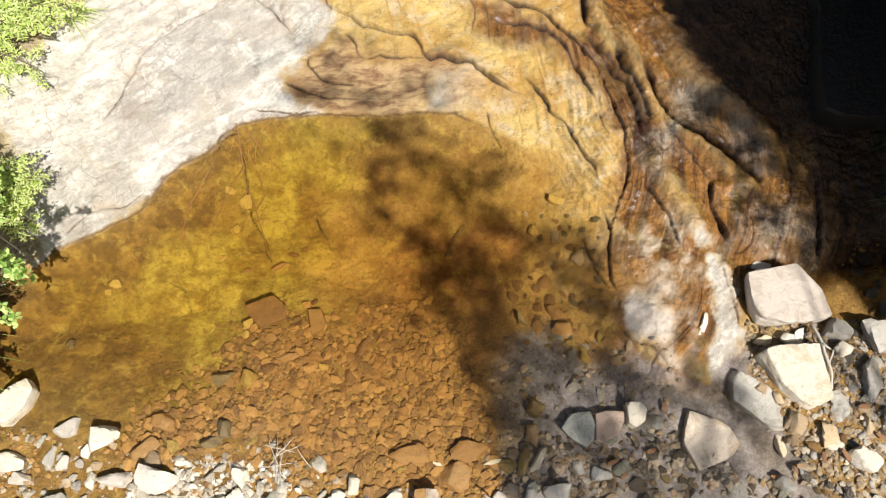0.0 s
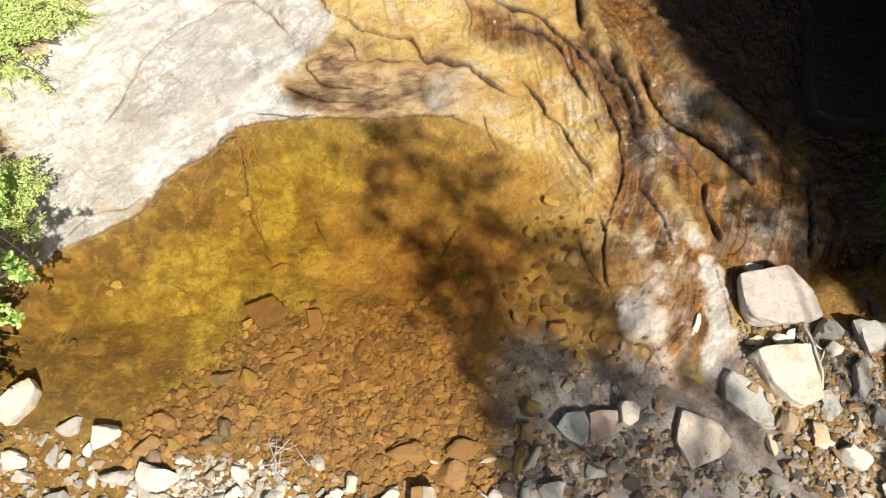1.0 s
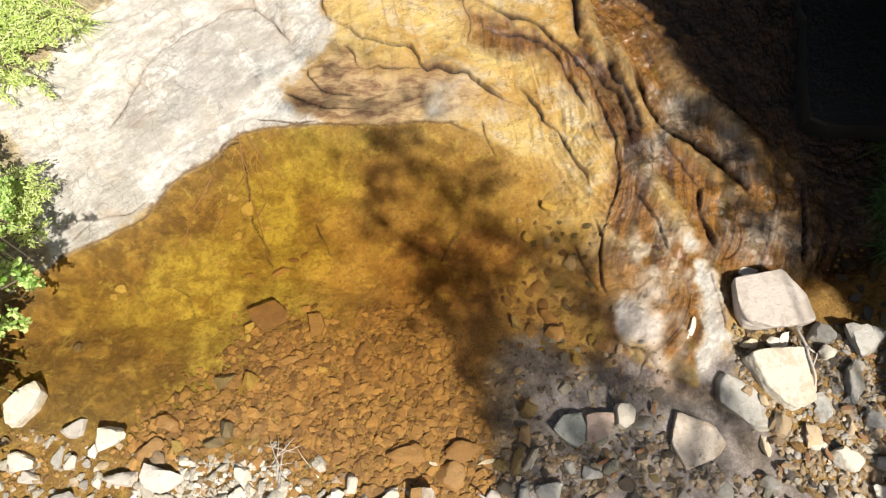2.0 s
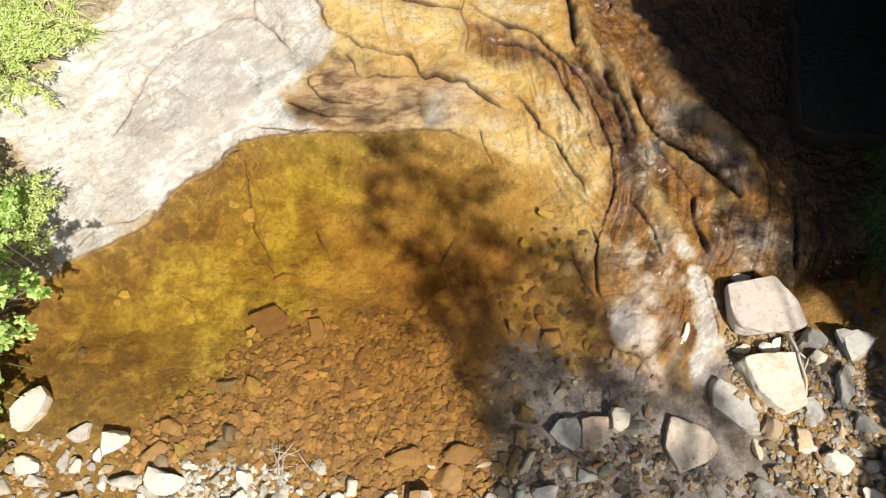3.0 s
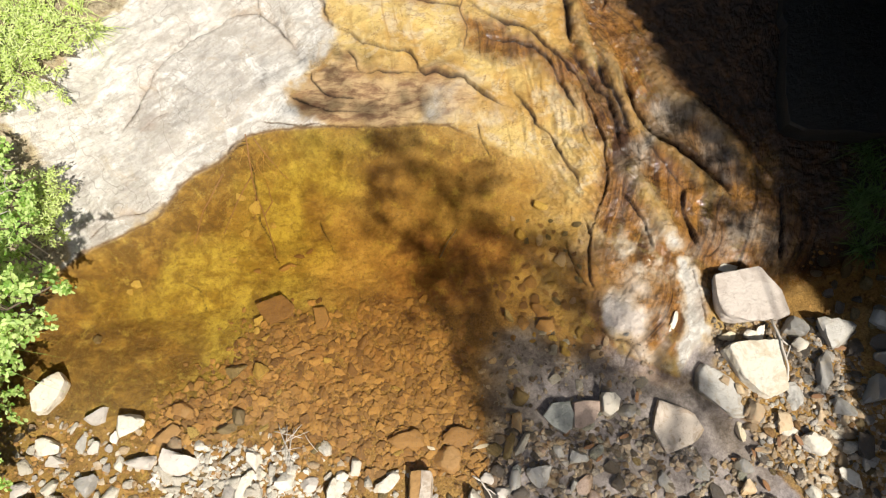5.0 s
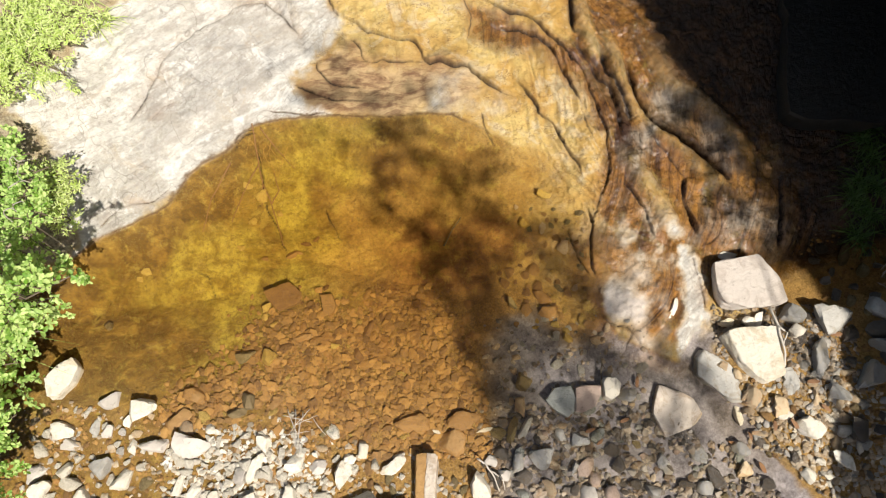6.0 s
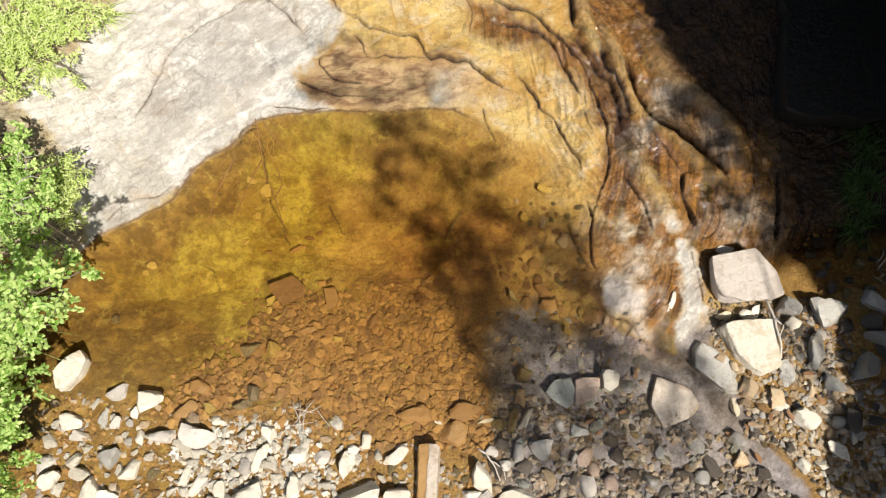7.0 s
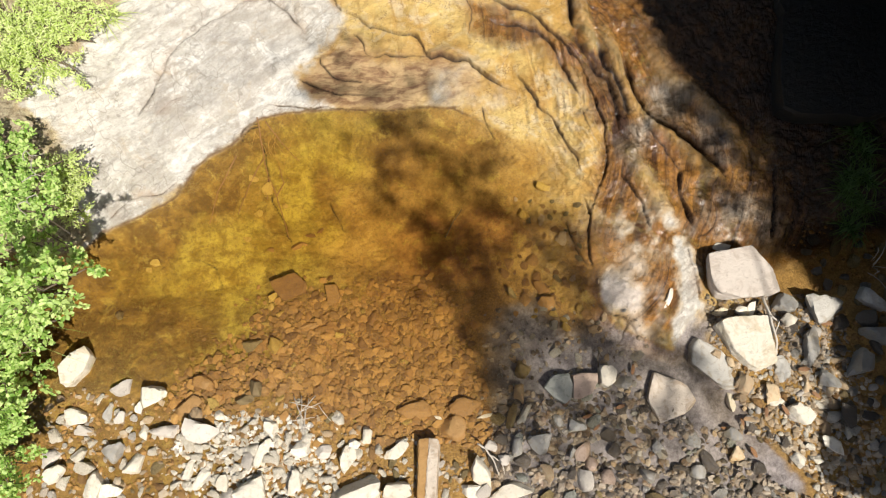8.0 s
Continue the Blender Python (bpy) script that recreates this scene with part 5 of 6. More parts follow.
shrub((-4.1, 0.5, 0.1), [(-2.02, 0.93, 1.88), (-2.17, 0.84, 1.75), (-2.67, 0.77, 0.96), (-2.77, 1.12, 1.14), (-2.88, 0.87, 1.02), (-2.90, 0.58, 0.78), (-3.04, 0.65, 0.90), (-3.08, 1.04, 0.96), (-3.10, 0.36, 0.72), (-2.83, 1.05, 0.90), (-3.01, 0.74, 0.84), (-2.95, 0.44, 0.66), (-2.60, 1.15, 0.96), (-2.85, 1.23, 1.02), (-2.90, 0.84, 0.84)],
      0.037, LEAF_BRIGHT, TWIG_DARK, "bright green leafy shrub leaning over the pool", 51, 24, 44, 0.24)
shrub((-3.9, -0.4, 0.05), [(-2.78, 0.23, 0.9), (-2.92, 0.01, 0.8), (-2.89, -0.29, 0.8), (-2.86, 0.19, 1.0), (-3.08, -0.11, 0.7), (-3.03, -0.35, 0.9), (-3.00, -0.11, 0.7), (-2.93, -0.19, 0.6)],
      0.035, LEAF_BRIGHT, TWIG_DARK, "bright green leafy shrub beside the shore stones", 52, 20, 36, 0.2)
shrub((-4.0, 1.9, 0.25), [(-2.86, 1.91, 0.88), (-2.83, 1.97, 0.90), (-3.02, 2.10, 0.84), (-2.95, 1.79, 0.80), (-2.78, 1.61, 0.80), (-3.15, 1.82, 0.71), (-3.27, 2.14, 0.71), (-3.02, 1.50, 0.71), (-2.71, 1.33, 0.78), (-2.89, 1.33, 0.71), (-3.37, 2.01, 0.63), (-3.26, 1.62, 0.63), (-3.18, 2.29, 0.76), (-2.90, 1.54, 0.80), (-3.45, 2.29, 0.63), (-3.39, 1.84, 0.59)],
      0.034, LEAF_BRIGHT, TWIG_DARK, "green leafy shrub at the foot of the bleached rock", 53, 15, 30, 0.16)
shrub((-3.15, 1.85, 0.2), [(-2.94, 2.23, 0.5), (-3.02, 2.11, 0.5), (-2.84, 1.96, 0.45), (-2.93, 1.87, 0.5), (-2.80, 1.67, 0.45), (-2.96, 1.67, 0.45), (-2.99, 1.88, 0.6), (-2.90, 2.08, 0.45)],
      0.032, LEAF_YELLOW, TWIG_DARK, "feathery yellow-green shrub on the bleached rock", 55, 14, 34, 0.15, 0.3)
shrub((-3.8, 3.3, 0.35), [(-3.37, 2.60, 0.7), (-3.26, 2.96, 0.6), (-3.02, 2.91, 0.5), (-3.48, 3.22, 0.6), (-3.13, 3.33, 0.5), (-2.91, 3.50, 0.5), (-3.51, 2.90, 0.7), (-3.36, 3.60, 0.5), (-3.20, 3.17, 0.5), (-2.97, 3.23, 0.45), (-3.11, 3.60, 0.5), (-3.32, 2.75, 0.6), (-3.69, 3.38, 0.6)],
      0.036, LEAF_YELLOW, TWIG_DARK, "yellow-green sunlit shrub above the bleached rock", 54, 18, 46, 0.23, 0.3)


def tuft(base, count, length, lean, material, label, seed, wide=0.006):
    """A tuft of grass: arched blades from one foot."""
    rng = random.Random(seed)
    v, f = [], []
    for _ in range(count):
        turn = rng.uniform(0, 6.283)
        way = Vector((math.cos(turn), math.sin(turn), 0)) * rng.uniform(0.3, 1) + Vector(lean)
        size = length * rng.uniform(0.5, 1.1)
        side = Vector((-way.y, way.x, 0)).normalized() * wide * rng.uniform(0.6, 1.2)
        start = Vector((rng.gauss(0, 0.03), rng.gauss(0, 0.03), -0.02))
        i = len(v)
        for k in range(6):
            u = k / 5
            p = start + way * (size * u) + Vector((0, 0, size * (1.3 * u - 1.25 * u * u)))
            w = side * (1 - u) ** 0.7
            v += [tuple(p - w), tuple(p + w)]
        f += [(i + 2 * k, i + 2 * k + 1, i + 2 * k + 3, i + 2 * k + 2) for k in range(5)]
    ob = mesh_object("grass_tuft", v, f, material)
    ob.matrix_world = Matrix.Translation(base)
    return tagged(ob, label, "grass", "grass tufts")


def twig(points, r0, r1, material, label, seed=1, name="twig"):
    """A thin stick through the points given as x, y and the height over the ground."""
    v, f = [], []
    rng = random.Random(seed)
    line = [(x, y, height(x, y) + z) for x, y, z in points]
    out = []
    for a, b in zip(line[:-1], line[1:]):
        out += bend(a, b, 0, rng, 3, 0.03)[:-1]
    tube(v, f, out + [line[-1]], r0, r1, 6)
    return tagged(mesh_object(name, v, f, material), label, "twig")


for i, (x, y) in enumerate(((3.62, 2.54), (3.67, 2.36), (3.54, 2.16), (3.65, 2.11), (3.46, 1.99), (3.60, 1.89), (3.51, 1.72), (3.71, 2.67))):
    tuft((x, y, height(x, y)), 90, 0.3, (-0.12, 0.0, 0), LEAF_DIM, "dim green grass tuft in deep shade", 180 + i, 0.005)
tuft((3.55, 2.35, height(3.55, 2.35)), 9, 0.4, (-0.2, 0.1, 0), LEAF_DIM, "thin tuft of dry grass in the shade", 84, 0.003)
tuft((3.65, 1.35, height(3.65, 1.35)), 8, 0.4, (0.3, 0.1, 0), TWIG_PALE, "thin tuft of pale dry grass among dark stones", 85, 0.004)
tuft((-3.75, 0.95, height(-3.75, 0.95)), 60, 0.75, (0.45, -0.05, 0), LEAF_BRIGHT, "green grass tuft bending over the water", 86, 0.006)
for i, spot in enumerate([(-3.63, 3.86), (-3.42, 3.89), (-3.23, 3.92), (-3.51, 3.63), (-3.28, 3.66), (-3.58, 3.35), (-3.38, 3.41), (-3.10, 3.77), (-3.50, 3.08), (-3.32, 2.98), (-2.98, 3.57), (-3.68, 3.63)]):
    tuft((*spot, height(*spot)), 46, 0.3, (0.1, -0.1, 0), LEAF_YELLOW, "sunlit yellow-green grass tuft above the rock", 90 + i, 0.006)
twig([(2.65, 1.11, 0.08), (2.67, 0.93, 0.12), (2.69, 0.74, 0.10), (2.70, 0.62, 0.05)], 0.012, 0.008, TWIG_PALE, "pale dead stick leaning between two slabs", 3, "stick")
twig([(2.67, 0.93, 0.13), (2.73, 0.88, 0.12), (2.69, 0.78, 0.09)], 0.008, 0.005, TWIG_PALE, "pale dead twig leaning on a slab", 4)
twig([(0.27, -0.07, 0.10), (0.34, -0.12, 0.12), (0.40, -0.21, 0.09), (0.44, -0.31, 0.04)], 0.008, 0.004, TWIG_PALE, "pale dead twig lying on the shore stones", 5)
twig([(0.37, -0.16, 0.10), (0.46, -0.21, 0.08), (0.48, -0.30, 0.05)], 0.006, 0.003, TWIG_PALE, "pale dead twig lying on the shore stones", 6)
twig([(1.28, 0.51, 0.02), (1.27, 0.59, 0.05), (1.28, 0.65, 0.07), (1.30, 0.61, 0.06)], 0.007, 0.005, TWIG_DARK, "dark bent twig sticking out of the water", 7)
for i, (a, b) in enumerate(zip([(-1.23, 0.25), (-1.20, 0.30), (-1.14, 0.30), (-1.08, 0.28), (-1.03, 0.30), (-1.01, 0.24), (-1.15, 0.17), (-1.21, 0.10), (-1.10, 0.21)], [(-1.01, 0.20), (-1.07, 0.04), (-1.11, 0.02), (-1.10, -0.00), (-1.18, 0.10), (-0.89, 0.10), (-0.97, 0.25), (-1.02, 0.13), (-1.08, -0.03)])):
    twig([(*a, 0.05), ((a[0] + b[0]) / 2, (a[1] + b[1]) / 2, 0.09), (*b, 0.05)], 0.004, 0.002, TWIG_PALE, "thin pale dead twig in a small heap on the stones", 20 + i)
for i, line in enumerate(([(-1.66, 2.74), (-1.61, 2.44), (-1.57, 2.24), (-1.57, 2.03)], [(-1.57, 2.24), (-1.49, 2.06), (-1.42, 1.84), (-1.37, 1.69)], [(-1.59, 2.71), (-1.46, 2.55), (-1.30, 2.39)], [(-1.61, 2.39), (-1.73, 2.13), (-1.82, 1.89)], [(-1.49, 2.06), (-1.43, 2.19), (-1.48, 2.34)], [(-1.83, 2.39), (-1.99, 2.08), (-2.05, 1.79)])):
    twig([(x, y, 0.012) for x, y in line], 0.006, 0.003, WOOD, "thin rootlet on the bed of the pool", 40 + i, "root")
rng = random.Random(33)
for i in range(8):
    a, b = (-1.60, 2.66)
    x, y = a + rng.uniform(-0.25, 0.3), b - rng.uniform(0.02, 0.10)
    turn, size, curl, line = radians(rng.uniform(-130, -40)), rng.uniform(0.15, 0.45), rng.uniform(-0.25, 0.25), []
    for k in range(6):
        line.append((x, y, 0.006))
        x, y, turn = x + size / 5 * math.cos(turn), y + size / 5 * math.sin(turn), turn + curl
    twig(line, 0.0024, 0.001, ROOT, "hair-thin orange rootlet under water at the pool's rim", 120 + i, "root")
twig([(0.02, 1.69, 0.02), (0.08, 1.80, 0.04), (0.17, 1.94, 0.03)], 0.007, 0.004, TWIG_DARK, "dark sunken stick on the bed of the pool", 140, "stick")
for i, line in enumerate(([(-3.12, 1.98), (-3.04, 2.01), (-2.96, 1.95), (-2.90, 1.99)], [(-3.04, 2.01), (-2.98, 1.87), (-2.91, 1.81)], [(-2.98, 1.87), (-3.03, 1.77), (-2.94, 1.79)], [(-3.10, 1.60), (-3.00, 1.62), (-2.91, 1.58)], [(-3.05, 1.65), (-2.93, 1.67), (-2.87, 1.64)])):
    v, f = [], []
    rng = random.Random(60 + i)
    at = [(x, y, (0.85, 1.0, 1.05, 1.0)[k]) for k, (x, y) in enumerate(line)]
    foot = at[0]
    tube(v, f, smooth_line([(foot[0] - 0.12, foot[1], height(foot[0] - 0.12, foot[1]) - 0.03)] + at, 5).tolist(), 0.006, 0.002, 6)
    tagged(mesh_object("dead_branch", v, f, TWIG_PALE), "bleached dead branch standing among the shrubs", "branch")
slab("split_log", [(-0.19, -0.04), (-0.11, -0.03), (-0.11, -0.49), (-0.20, -0.49)], 0.10, "rust", "brown split log lying in the shallows", "log", 0.6, (0, 4), 11)
# pale strip added for the sunlit edge of the split log
slab("long_stone", [(-0.09, -0.05), (-0.04, -0.06), (-0.06, -0.49), (-0.12, -0.49)], 0.12, "dun", "long narrow pale tan strip as the lit edge of the split log", "stone", 0.7, (0, -4), 12)


def dead_leaf(x, y, size, turn, seed):
    """A curled dry leaf that lies on the stones."""
    rng = random.Random(seed)
    v, f = [], []
    for k in range(7):
        u = k / 6
        half = 0.17 * size * math.sin(math.pi * (0.08 + 0.88 * u)) ** 0.8
        for j in (-1, 0, 1):
            v.append((size * (u - 0.5), j * half, 0.12 * size * (abs(j) * 0.9 + math.sin(math.pi * u) * 0.6)))
    for k in range(6):
        for j in range(2):
            i = k * 3 + j
            f.append((i, i + 3, i + 4, i + 1))
    ob = mesh_object("dead_leaf", v, f, LEAF_DEAD)
    ob.modifiers.new("thick", "SOLIDIFY").thickness = 0.002
    ob.matrix_world = pose(x, y, height(x, y) + 0.03, rng.uniform(-15, 15), rng.uniform(-15, 15), turn)
    tagged(ob, "curled dry brown leaf lying on the gravel", "leaf", "dead leaves on the gravel")


for i, (x, y) in enumerate([(2.91, 0.50), (2.97, 0.77), (2.57, 0.17), (2.71, 0.18), (1.11, 0.30), (1.16, 0.14), (1.00, 0.26), (2.40, 0.09), (2.97, 0.30), (3.15, 0.87), (1.23, 0.05), (1.55, 0.51), (2.47, -0.14), (2.27, 0.04), (1.43, 0.21)]):
    dead_leaf(x, y, (0.10, 0.07, 0.085)[i % 3], 40 * i, 160 + i)


# ---- trees and added shading rocks beyond the view ----
def lifted(x, y, z):
    """The place at height z whose shadow falls on x, y."""
    return Vector((x + SUN_X * COT * z, y + SUN_Y * COT * z, z))


def tree(base, clumps, low, high, leaf, label, seed):
    """A tree whose leaf clumps hang between two heights: each clump has a plan place, half sizes, turn and fullness."""
    rng = random.Random(seed)
    root = tagged(new("tree"), label, "tree")
    root.matrix_world = Matrix.Translation(base)
    foot = Vector(base)
    crotch = Vector((0, 0, low * 0.55))
    v, f = [], []
    tube(v, f, bend((0, 0, -0.3), crotch, 0, rng, 6, 0.02), 0.24, 0.15, 12)
    part("trunk", v, f, TWIG_DARK, root)
    lv, lf = [], []
    mids = [lifted(row[0], row[1], rng.uniform(low, high)) for row in clumps]
    forks = rng.sample(mids, min(6, len(mids)))
    for fork in forks:
        v, f = [], []
        tube(v, f, bend(crotch, fork - foot - Vector((0, 0, 0.6)), 0.5, rng, 7, 0.03), 0.018, 0.008, 8)
        part("limb", v, f, TWIG_DARK, root)
    for (x, y, a, b, deg, full), mid in zip(clumps, mids):
        c, s = math.cos(radians(deg)), math.sin(radians(deg))
        fork = min(forks, key=lambda p: (p - mid).length)
        if (fork - mid).length > 0.01:
            v, f = [], []
            tube(v, f, bend(fork - foot - Vector((0, 0, 0.6)), mid - foot, 0.1, rng, 5, 0.04), 0.006, 0.003, 6)
            part("twig", v, f, TWIG_DARK, root)
        for _ in range(int(full * math.pi * a * b / (leaf * leaf * 0.33))):
            r, t = math.sqrt(rng.random()), rng.uniform(0, 6.283)
            r *= rng.uniform(0.8, 1.2)
            u, w = a * r * math.cos(t), b * r * math.sin(t)
            p = lifted(x + u * c - w * s, y + u * s + w * c, mid.z + rng.gauss(0, 0.35)) - foot
            way = Vector((rng.gauss(0, 1), rng.gauss(0, 1), rng.gauss(0, 0.6)))
            leaf_points(lv, lf, p, way, Vector((rng.gauss(0, 0.7), rng.gauss(0, 0.7), 1)), leaf * rng.uniform(0.7, 1.3))
    tagged(part("crown", lv, lf, LEAF_DARK, root), kind="stuff")


SHADE = [
    (-1.09, 3.01, 0.285, 0.103, 0, 1.00), (-0.85, 3.13, 0.161, 0.056, 0, 0.70), (-0.95, 3.40, 0.129, 0.188, -20, 0.50), (-0.69, 3.55, 0.184, 0.085, -10, 0.50), (-0.64, 2.94, 0.184, 0.094, 0, 0.70), (-0.14, 3.04, 0.207, 0.132, -10, 0.80),
    (-0.40, 3.01, 0.138, 0.056, 0, 0.50), (-1.51, 3.37, 0.138, 0.188, 0, 0.25), (-1.27, 3.52, 0.138, 0.118, 0, 0.30), (-1.07, 2.67, 0.083, 0.103, -20, 0.80), (-0.82, 2.57, 0.101, 0.085, -20, 0.60), (-0.41, 2.67, 0.207, 0.132, -10, 1.30),
    (-0.20, 2.70, 0.115, 0.103, 0, 1.00), (0.05, 2.63, 0.064, 0.118, 20, 0.60), (-0.43, 2.29, 0.129, 0.150, -30, 1.10), (-0.26, 2.16, 0.101, 0.075, -40, 1.00), (-0.56, 2.04, 0.115, 0.188, -20, 0.80), (-0.43, 1.85, 0.161, 0.132, -30, 1.00),
    (-0.24, 1.75, 0.161, 0.103, -35, 0.90), (-0.06, 2.40, 0.184, 0.075, -30, 1.20), (0.19, 2.25, 0.175, 0.094, -35, 1.20), (0.43, 2.31, 0.175, 0.160, -30, 1.20), (0.22, 2.11, 0.138, 0.056, -35, 1.20), (-0.02, 1.85, 0.138, 0.066, -40, 0.90),
    (0.16, 1.98, 0.115, 0.066, -40, 1.00), (0.37, 1.93, 0.184, 0.075, -38, 1.30), (0.56, 1.84, 0.184, 0.141, -30, 1.30), (-0.04, 1.65, 0.207, 0.103, -30, 1.00), (0.19, 1.55, 0.230, 0.141, 0, 1.50), (0.24, 1.73, 0.129, 0.066, -40, 0.80),
    (0.52, 1.50, 0.230, 0.141, -10, 1.40), (0.15, 1.35, 0.276, 0.103, 0, 1.60), (0.43, 1.31, 0.184, 0.141, 0, 1.60), (0.82, 1.68, 0.207, 0.103, -20, 1.20), (1.02, 1.77, 0.138, 0.165, -30, 1.10), (0.96, 1.47, 0.138, 0.066, -30, 0.90),
    (1.13, 1.53, 0.138, 0.165, -30, 1.00), (1.27, 1.64, 0.138, 0.282, -10, 0.50), (1.25, 1.22, 0.184, 0.094, -10, 1.20), (1.13, 1.35, 0.161, 0.066, -20, 1.00), (0.30, 1.03, 0.207, 0.141, 0, 1.50), (0.06, 1.18, 0.184, 0.085, -20, 1.30),
    (-0.14, 0.99, 0.115, 0.103, 0, 0.90), (0.47, 1.16, 0.069, 0.188, 0, 1.20), (0.35, 0.81, 0.161, 0.235, -20, 1.40), (0.49, 0.99, 0.115, 0.188, 0, 1.30), (0.42, 0.48, 0.138, 0.235, -15, 1.40), (0.51, 0.17, 0.115, 0.235, 0, 1.10),
    (0.76, 0.84, 0.276, 0.165, 0, 1.10), (1.04, 0.68, 0.368, 0.188, 0, 1.00), (0.63, 0.57, 0.230, 0.235, 0, 0.77), (1.38, 0.82, 0.230, 0.188, 0, 0.88), (1.55, 0.60, 0.276, 0.141, 0, 0.90), (1.30, 1.05, 0.161, 0.094, -20, 1.10),
    (0.80, 0.35, 0.322, 0.188, 0, 0.90), (1.26, 0.31, 0.368, 0.212, 0, 0.80), (0.97, 0.01, 0.552, 0.235, 0, 0.60), (1.61, -0.01, 0.414, 0.188, 0, 0.50), (1.80, 0.24, 0.138, 0.188, 0, 0.60), (1.90, 0.67, 0.207, 0.118, -20, 1.40),
    (2.02, 0.32, 0.276, 0.282, 0, 0.60), (1.49, 1.25, 0.115, 0.094, 0, 0.60), (1.67, 0.99, 0.092, 0.056, 0, 0.60), (0.23, 1.02, 0.060, 0.047, 0, 1.10), (0.09, 1.07, 0.046, 0.038, 0, 1.00), (0.18, 0.85, 0.055, 0.042, 0, 1.00),
    (0.28, 0.70, 0.055, 0.056, 0, 1.00), (0.04, 0.90, 0.037, 0.033, 0, 0.80), (0.94, -0.68, 0.780, 0.230, 0, 0.20), (2.05, -0.62, 0.528, 0.204, 0, 0.25),
]
tree((5.6, -7.0, 0.3), SHADE, 9.0, 10.2, 0.075, "tall shade tree standing behind the shore", 61)
DAPPLE = [(2.27, 2.93, 0.282, 0.211, 0, 2.1), (2.60, 2.61, 0.306, 0.259, 0, 2.2), (2.14, 3.53, 0.294, 0.294, 0, 2.0), (2.77, 2.21, 0.270, 0.270, 0, 1.9), (2.38, 2.02, 0.225, 0.135, -30, 1.5), (2.16, 2.41, 0.138, 0.207, 30, 1.2), (2.91, 1.69, 0.264, 0.264, 0, 2.0), (2.04, 3.94, 0.294, 0.196, 0, 2.0),
          (1.97, 2.85, 0.115, 0.071, -30, 1.20), (2.07, 3.01, 0.115, 0.085, -40, 1.20), (2.25, 2.75, 0.101, 0.056, -40, 1.50), (1.97, 2.65, 0.207, 0.047, -35, 1.50), (2.36, 2.57, 0.138, 0.066, -30, 1.50), (2.43, 2.91, 0.115, 0.118, -30, 1.50), (1.86, 3.14, 0.069, 0.056, 0, 0.80), (2.66, 2.31, 0.055, 0.118, 0, 1.20)]
tree((5.9, -4.6, 0.3), DAPPLE, 6.3, 9.0, 0.06, "shade tree standing behind the gravel bank", 62)


def mirror_trees():
    """Unseen trees, high over the rock, added to darken the water's mirror."""
    rng = random.Random(7)
    for k, (x, y) in enumerate(((-3.5, 9.5), (1.5, 10.5), (6.0, 9.0))):
        clumps = []
        for _ in range(16):
            cx, cy, z = x + rng.uniform(-2.6, 2.6), rng.uniform(4.6, 9.0), 11.5
            clumps.append((cx - SUN_X * COT * z, cy - SUN_Y * COT * z, rng.uniform(0.6, 1.0), rng.uniform(0.5, 0.9), rng.uniform(0, 180), 1.1))
        tree((x, y, 0.8), clumps, 10.5, 12.5, 0.17, "unseen tall dark tree added to darken the mirror of the water", 70 + k)


mirror_trees()


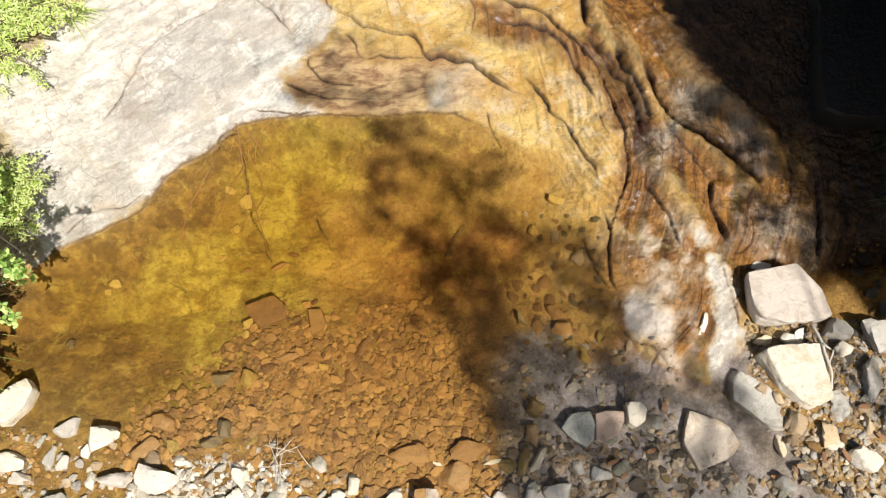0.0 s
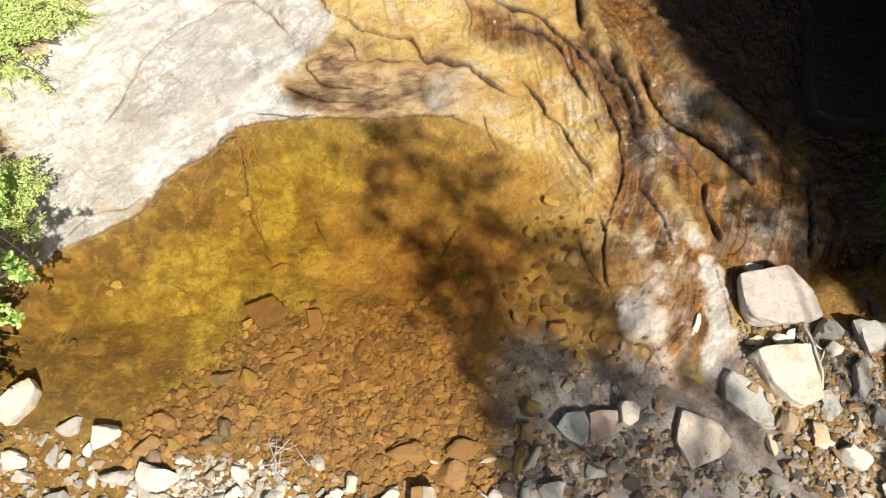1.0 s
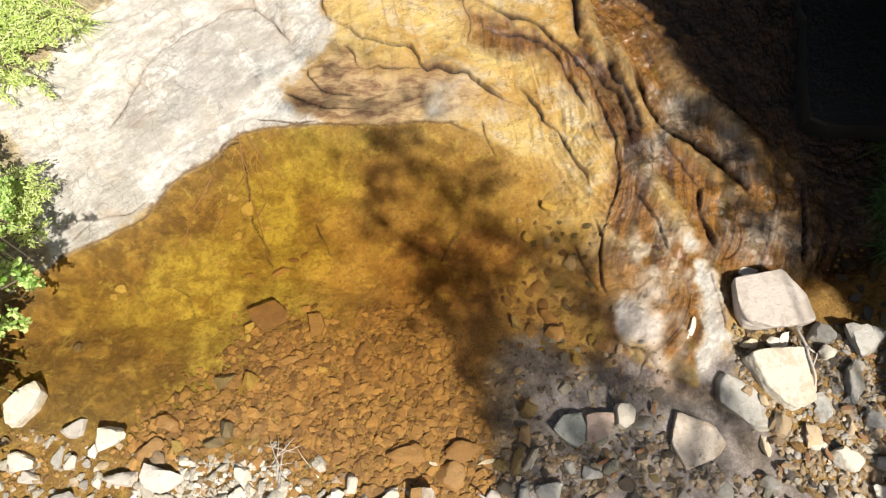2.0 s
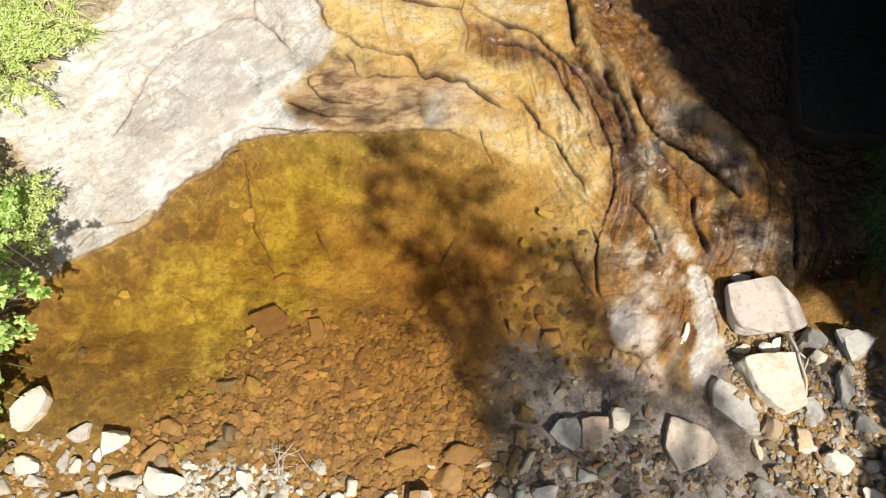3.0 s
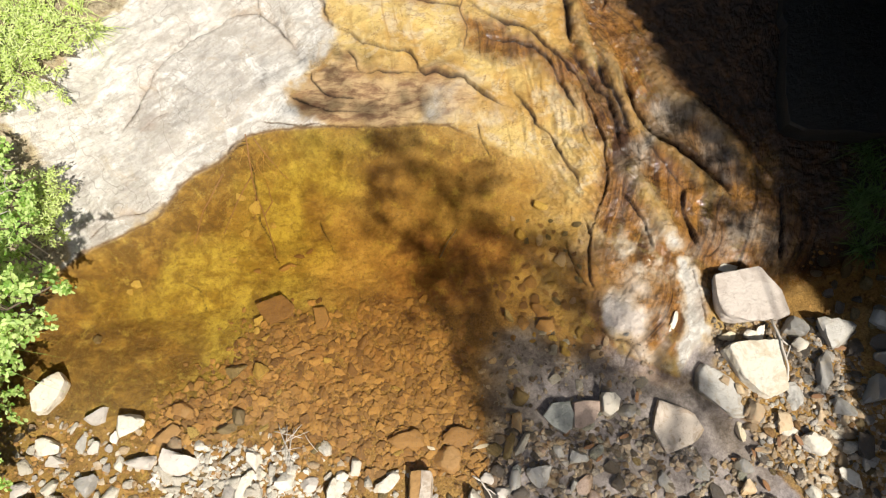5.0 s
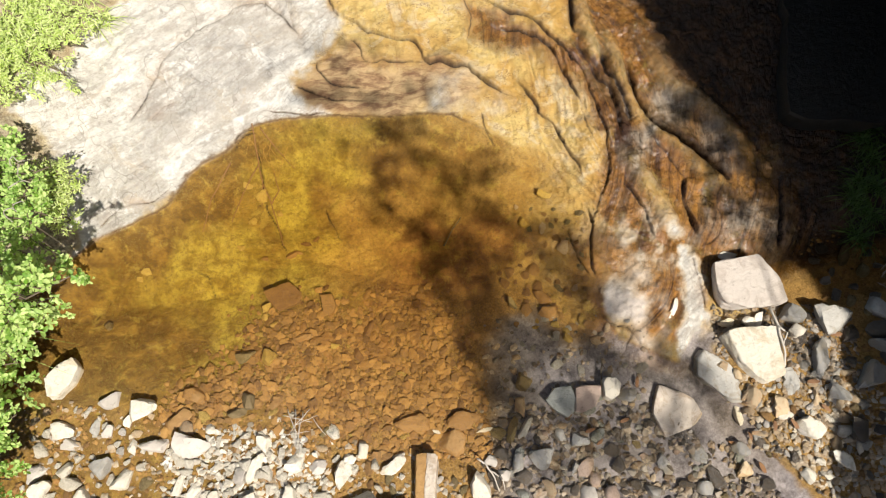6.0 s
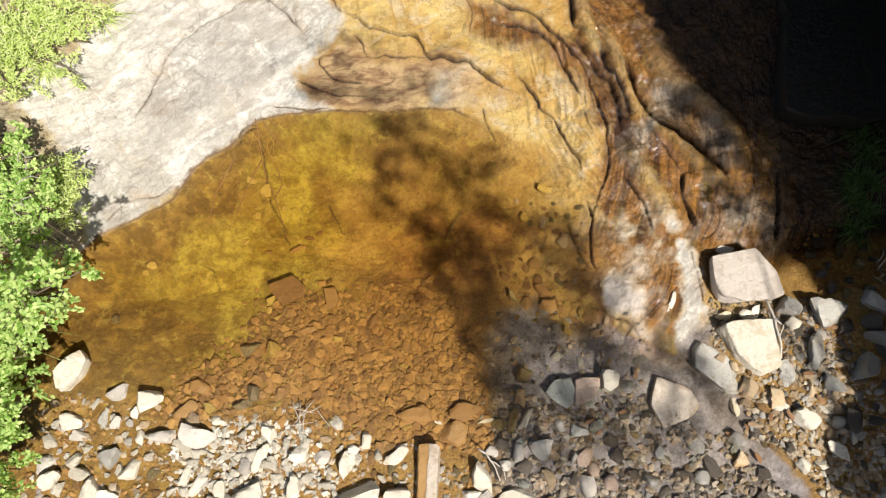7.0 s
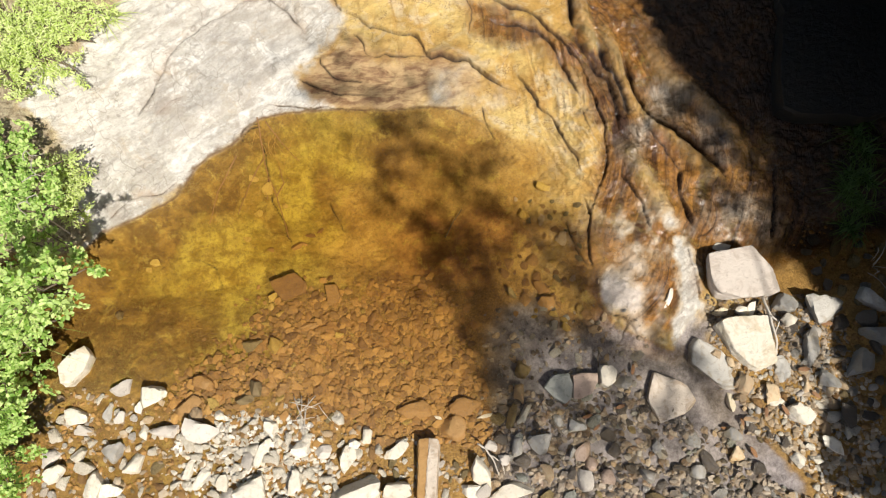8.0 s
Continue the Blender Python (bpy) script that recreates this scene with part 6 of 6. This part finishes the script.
def cliff():
    """Unseen high rock wall along the gravel bank's far side, added for shade."""
    y = np.linspace(-14, 9, 90)
    top = np.interp(y, [-14, -7, -5, -3.5, 9], [6.6, 6.9, 7.0, 7.2, 7.6]) + 0.5 * grain(y, y * 0, 1.3, 3, 71)
    v, f, rows = [], [], 40
    for i in range(rows + 1):
        u = i / rows
        for k, yy in enumerate(y):
            z = -0.5 + u * (top[k] + 0.5)
            push = 0.6 * float(grain(np.array([yy]), np.array([z]), 2.2, 4, 72)[0])
            v.append((7.1 + push * (1 - u) + 0.8 * (1 - u), yy, z))
    n = len(y)
    for i in range(rows):
        for k in range(n - 1):
            f.append((i * n + k, i * n + k + 1, (i + 1) * n + k + 1, (i + 1) * n + k))
    back = len(v)
    v += [(9.5, yy, z) for yy, z in zip(y, top)] + [(10.5, yy, -0.5) for yy in y]
    for k in range(n - 1):
        f.append((rows * n + k, rows * n + k + 1, back + k + 1, back + k))
        f.append((back + k, back + k + 1, back + n + k + 1, back + n + k))
    tagged(mesh_object("wall_cliff", v, f, STONE["black"]), "unseen high dark rock wall added to shade the gravel bank", "cliff", kind="structure")


cliff()


def overhang():
    """Unseen ragged rock roof off the cliff, with its wall, added for shade."""
    edge = [lifted(x, y, 2.9) for x, y in ((1.54, 4.16), (1.71, 3.95), (1.84, 3.67), (1.99, 3.36), (2.19, 3.06), (2.39, 2.80), (2.65, 2.56), (2.83, 2.28), (2.85, 2.01), (2.91, 1.66), (3.29, 0.95), (3.22, 0.60), (3.27, 0.33), (3.23, 0.02), (3.16, -0.28), (3.30, -0.45))]
    line = smooth_line([(1.6, 9.0), (2.3, 4.3)] + [p[:2] for p in edge] + [(9.0, -3.5)], 9)
    rng = np.random.RandomState(5)
    line = line + 0.04 * rng.normal(size=line.shape) * step(0, 8, np.arange(len(line)))[:, None] * 0.8
    n, v, f = len(line), [], []
    for z, shift in ((2.55, 0.25), (2.7, 0.05), (2.95, 0.0), (3.6, 0.35)):
        for x, y in line:
            v.append((x + shift, y + 0.3 * shift, z + 0.1 * float(grain(np.array([x]), np.array([y]), 0.5, 3, 73)[0])))
    for k in range(3):
        for i in range(n - 1):
            f.append((k * n + i, k * n + i + 1, (k + 1) * n + i + 1, (k + 1) * n + i))
    for k, z in ((0, 2.3), (3, 4.6)):
        first = len(v)
        v += [(9.5, y, z) for _, y in line]
        for i in range(n - 1):
            f.append((k * n + i, k * n + i + 1, first + i + 1, first + i))
    tagged(mesh_object("wall_overhang", v, f, STONE["black"], False), "unseen dark rock roof added to shade the upper right corner", "cliff", kind="structure")
    # back wall, added to keep light out from under the roof
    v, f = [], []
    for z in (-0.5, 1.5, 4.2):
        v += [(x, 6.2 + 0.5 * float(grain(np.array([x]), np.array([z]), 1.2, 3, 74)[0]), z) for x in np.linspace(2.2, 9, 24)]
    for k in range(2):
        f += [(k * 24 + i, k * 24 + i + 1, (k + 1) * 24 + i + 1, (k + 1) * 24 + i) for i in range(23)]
    tagged(mesh_object("wall_back", v, f, STONE["black"], False), "unseen dark rock wall added to block light under the roof", "cliff", kind="structure")


overhang()
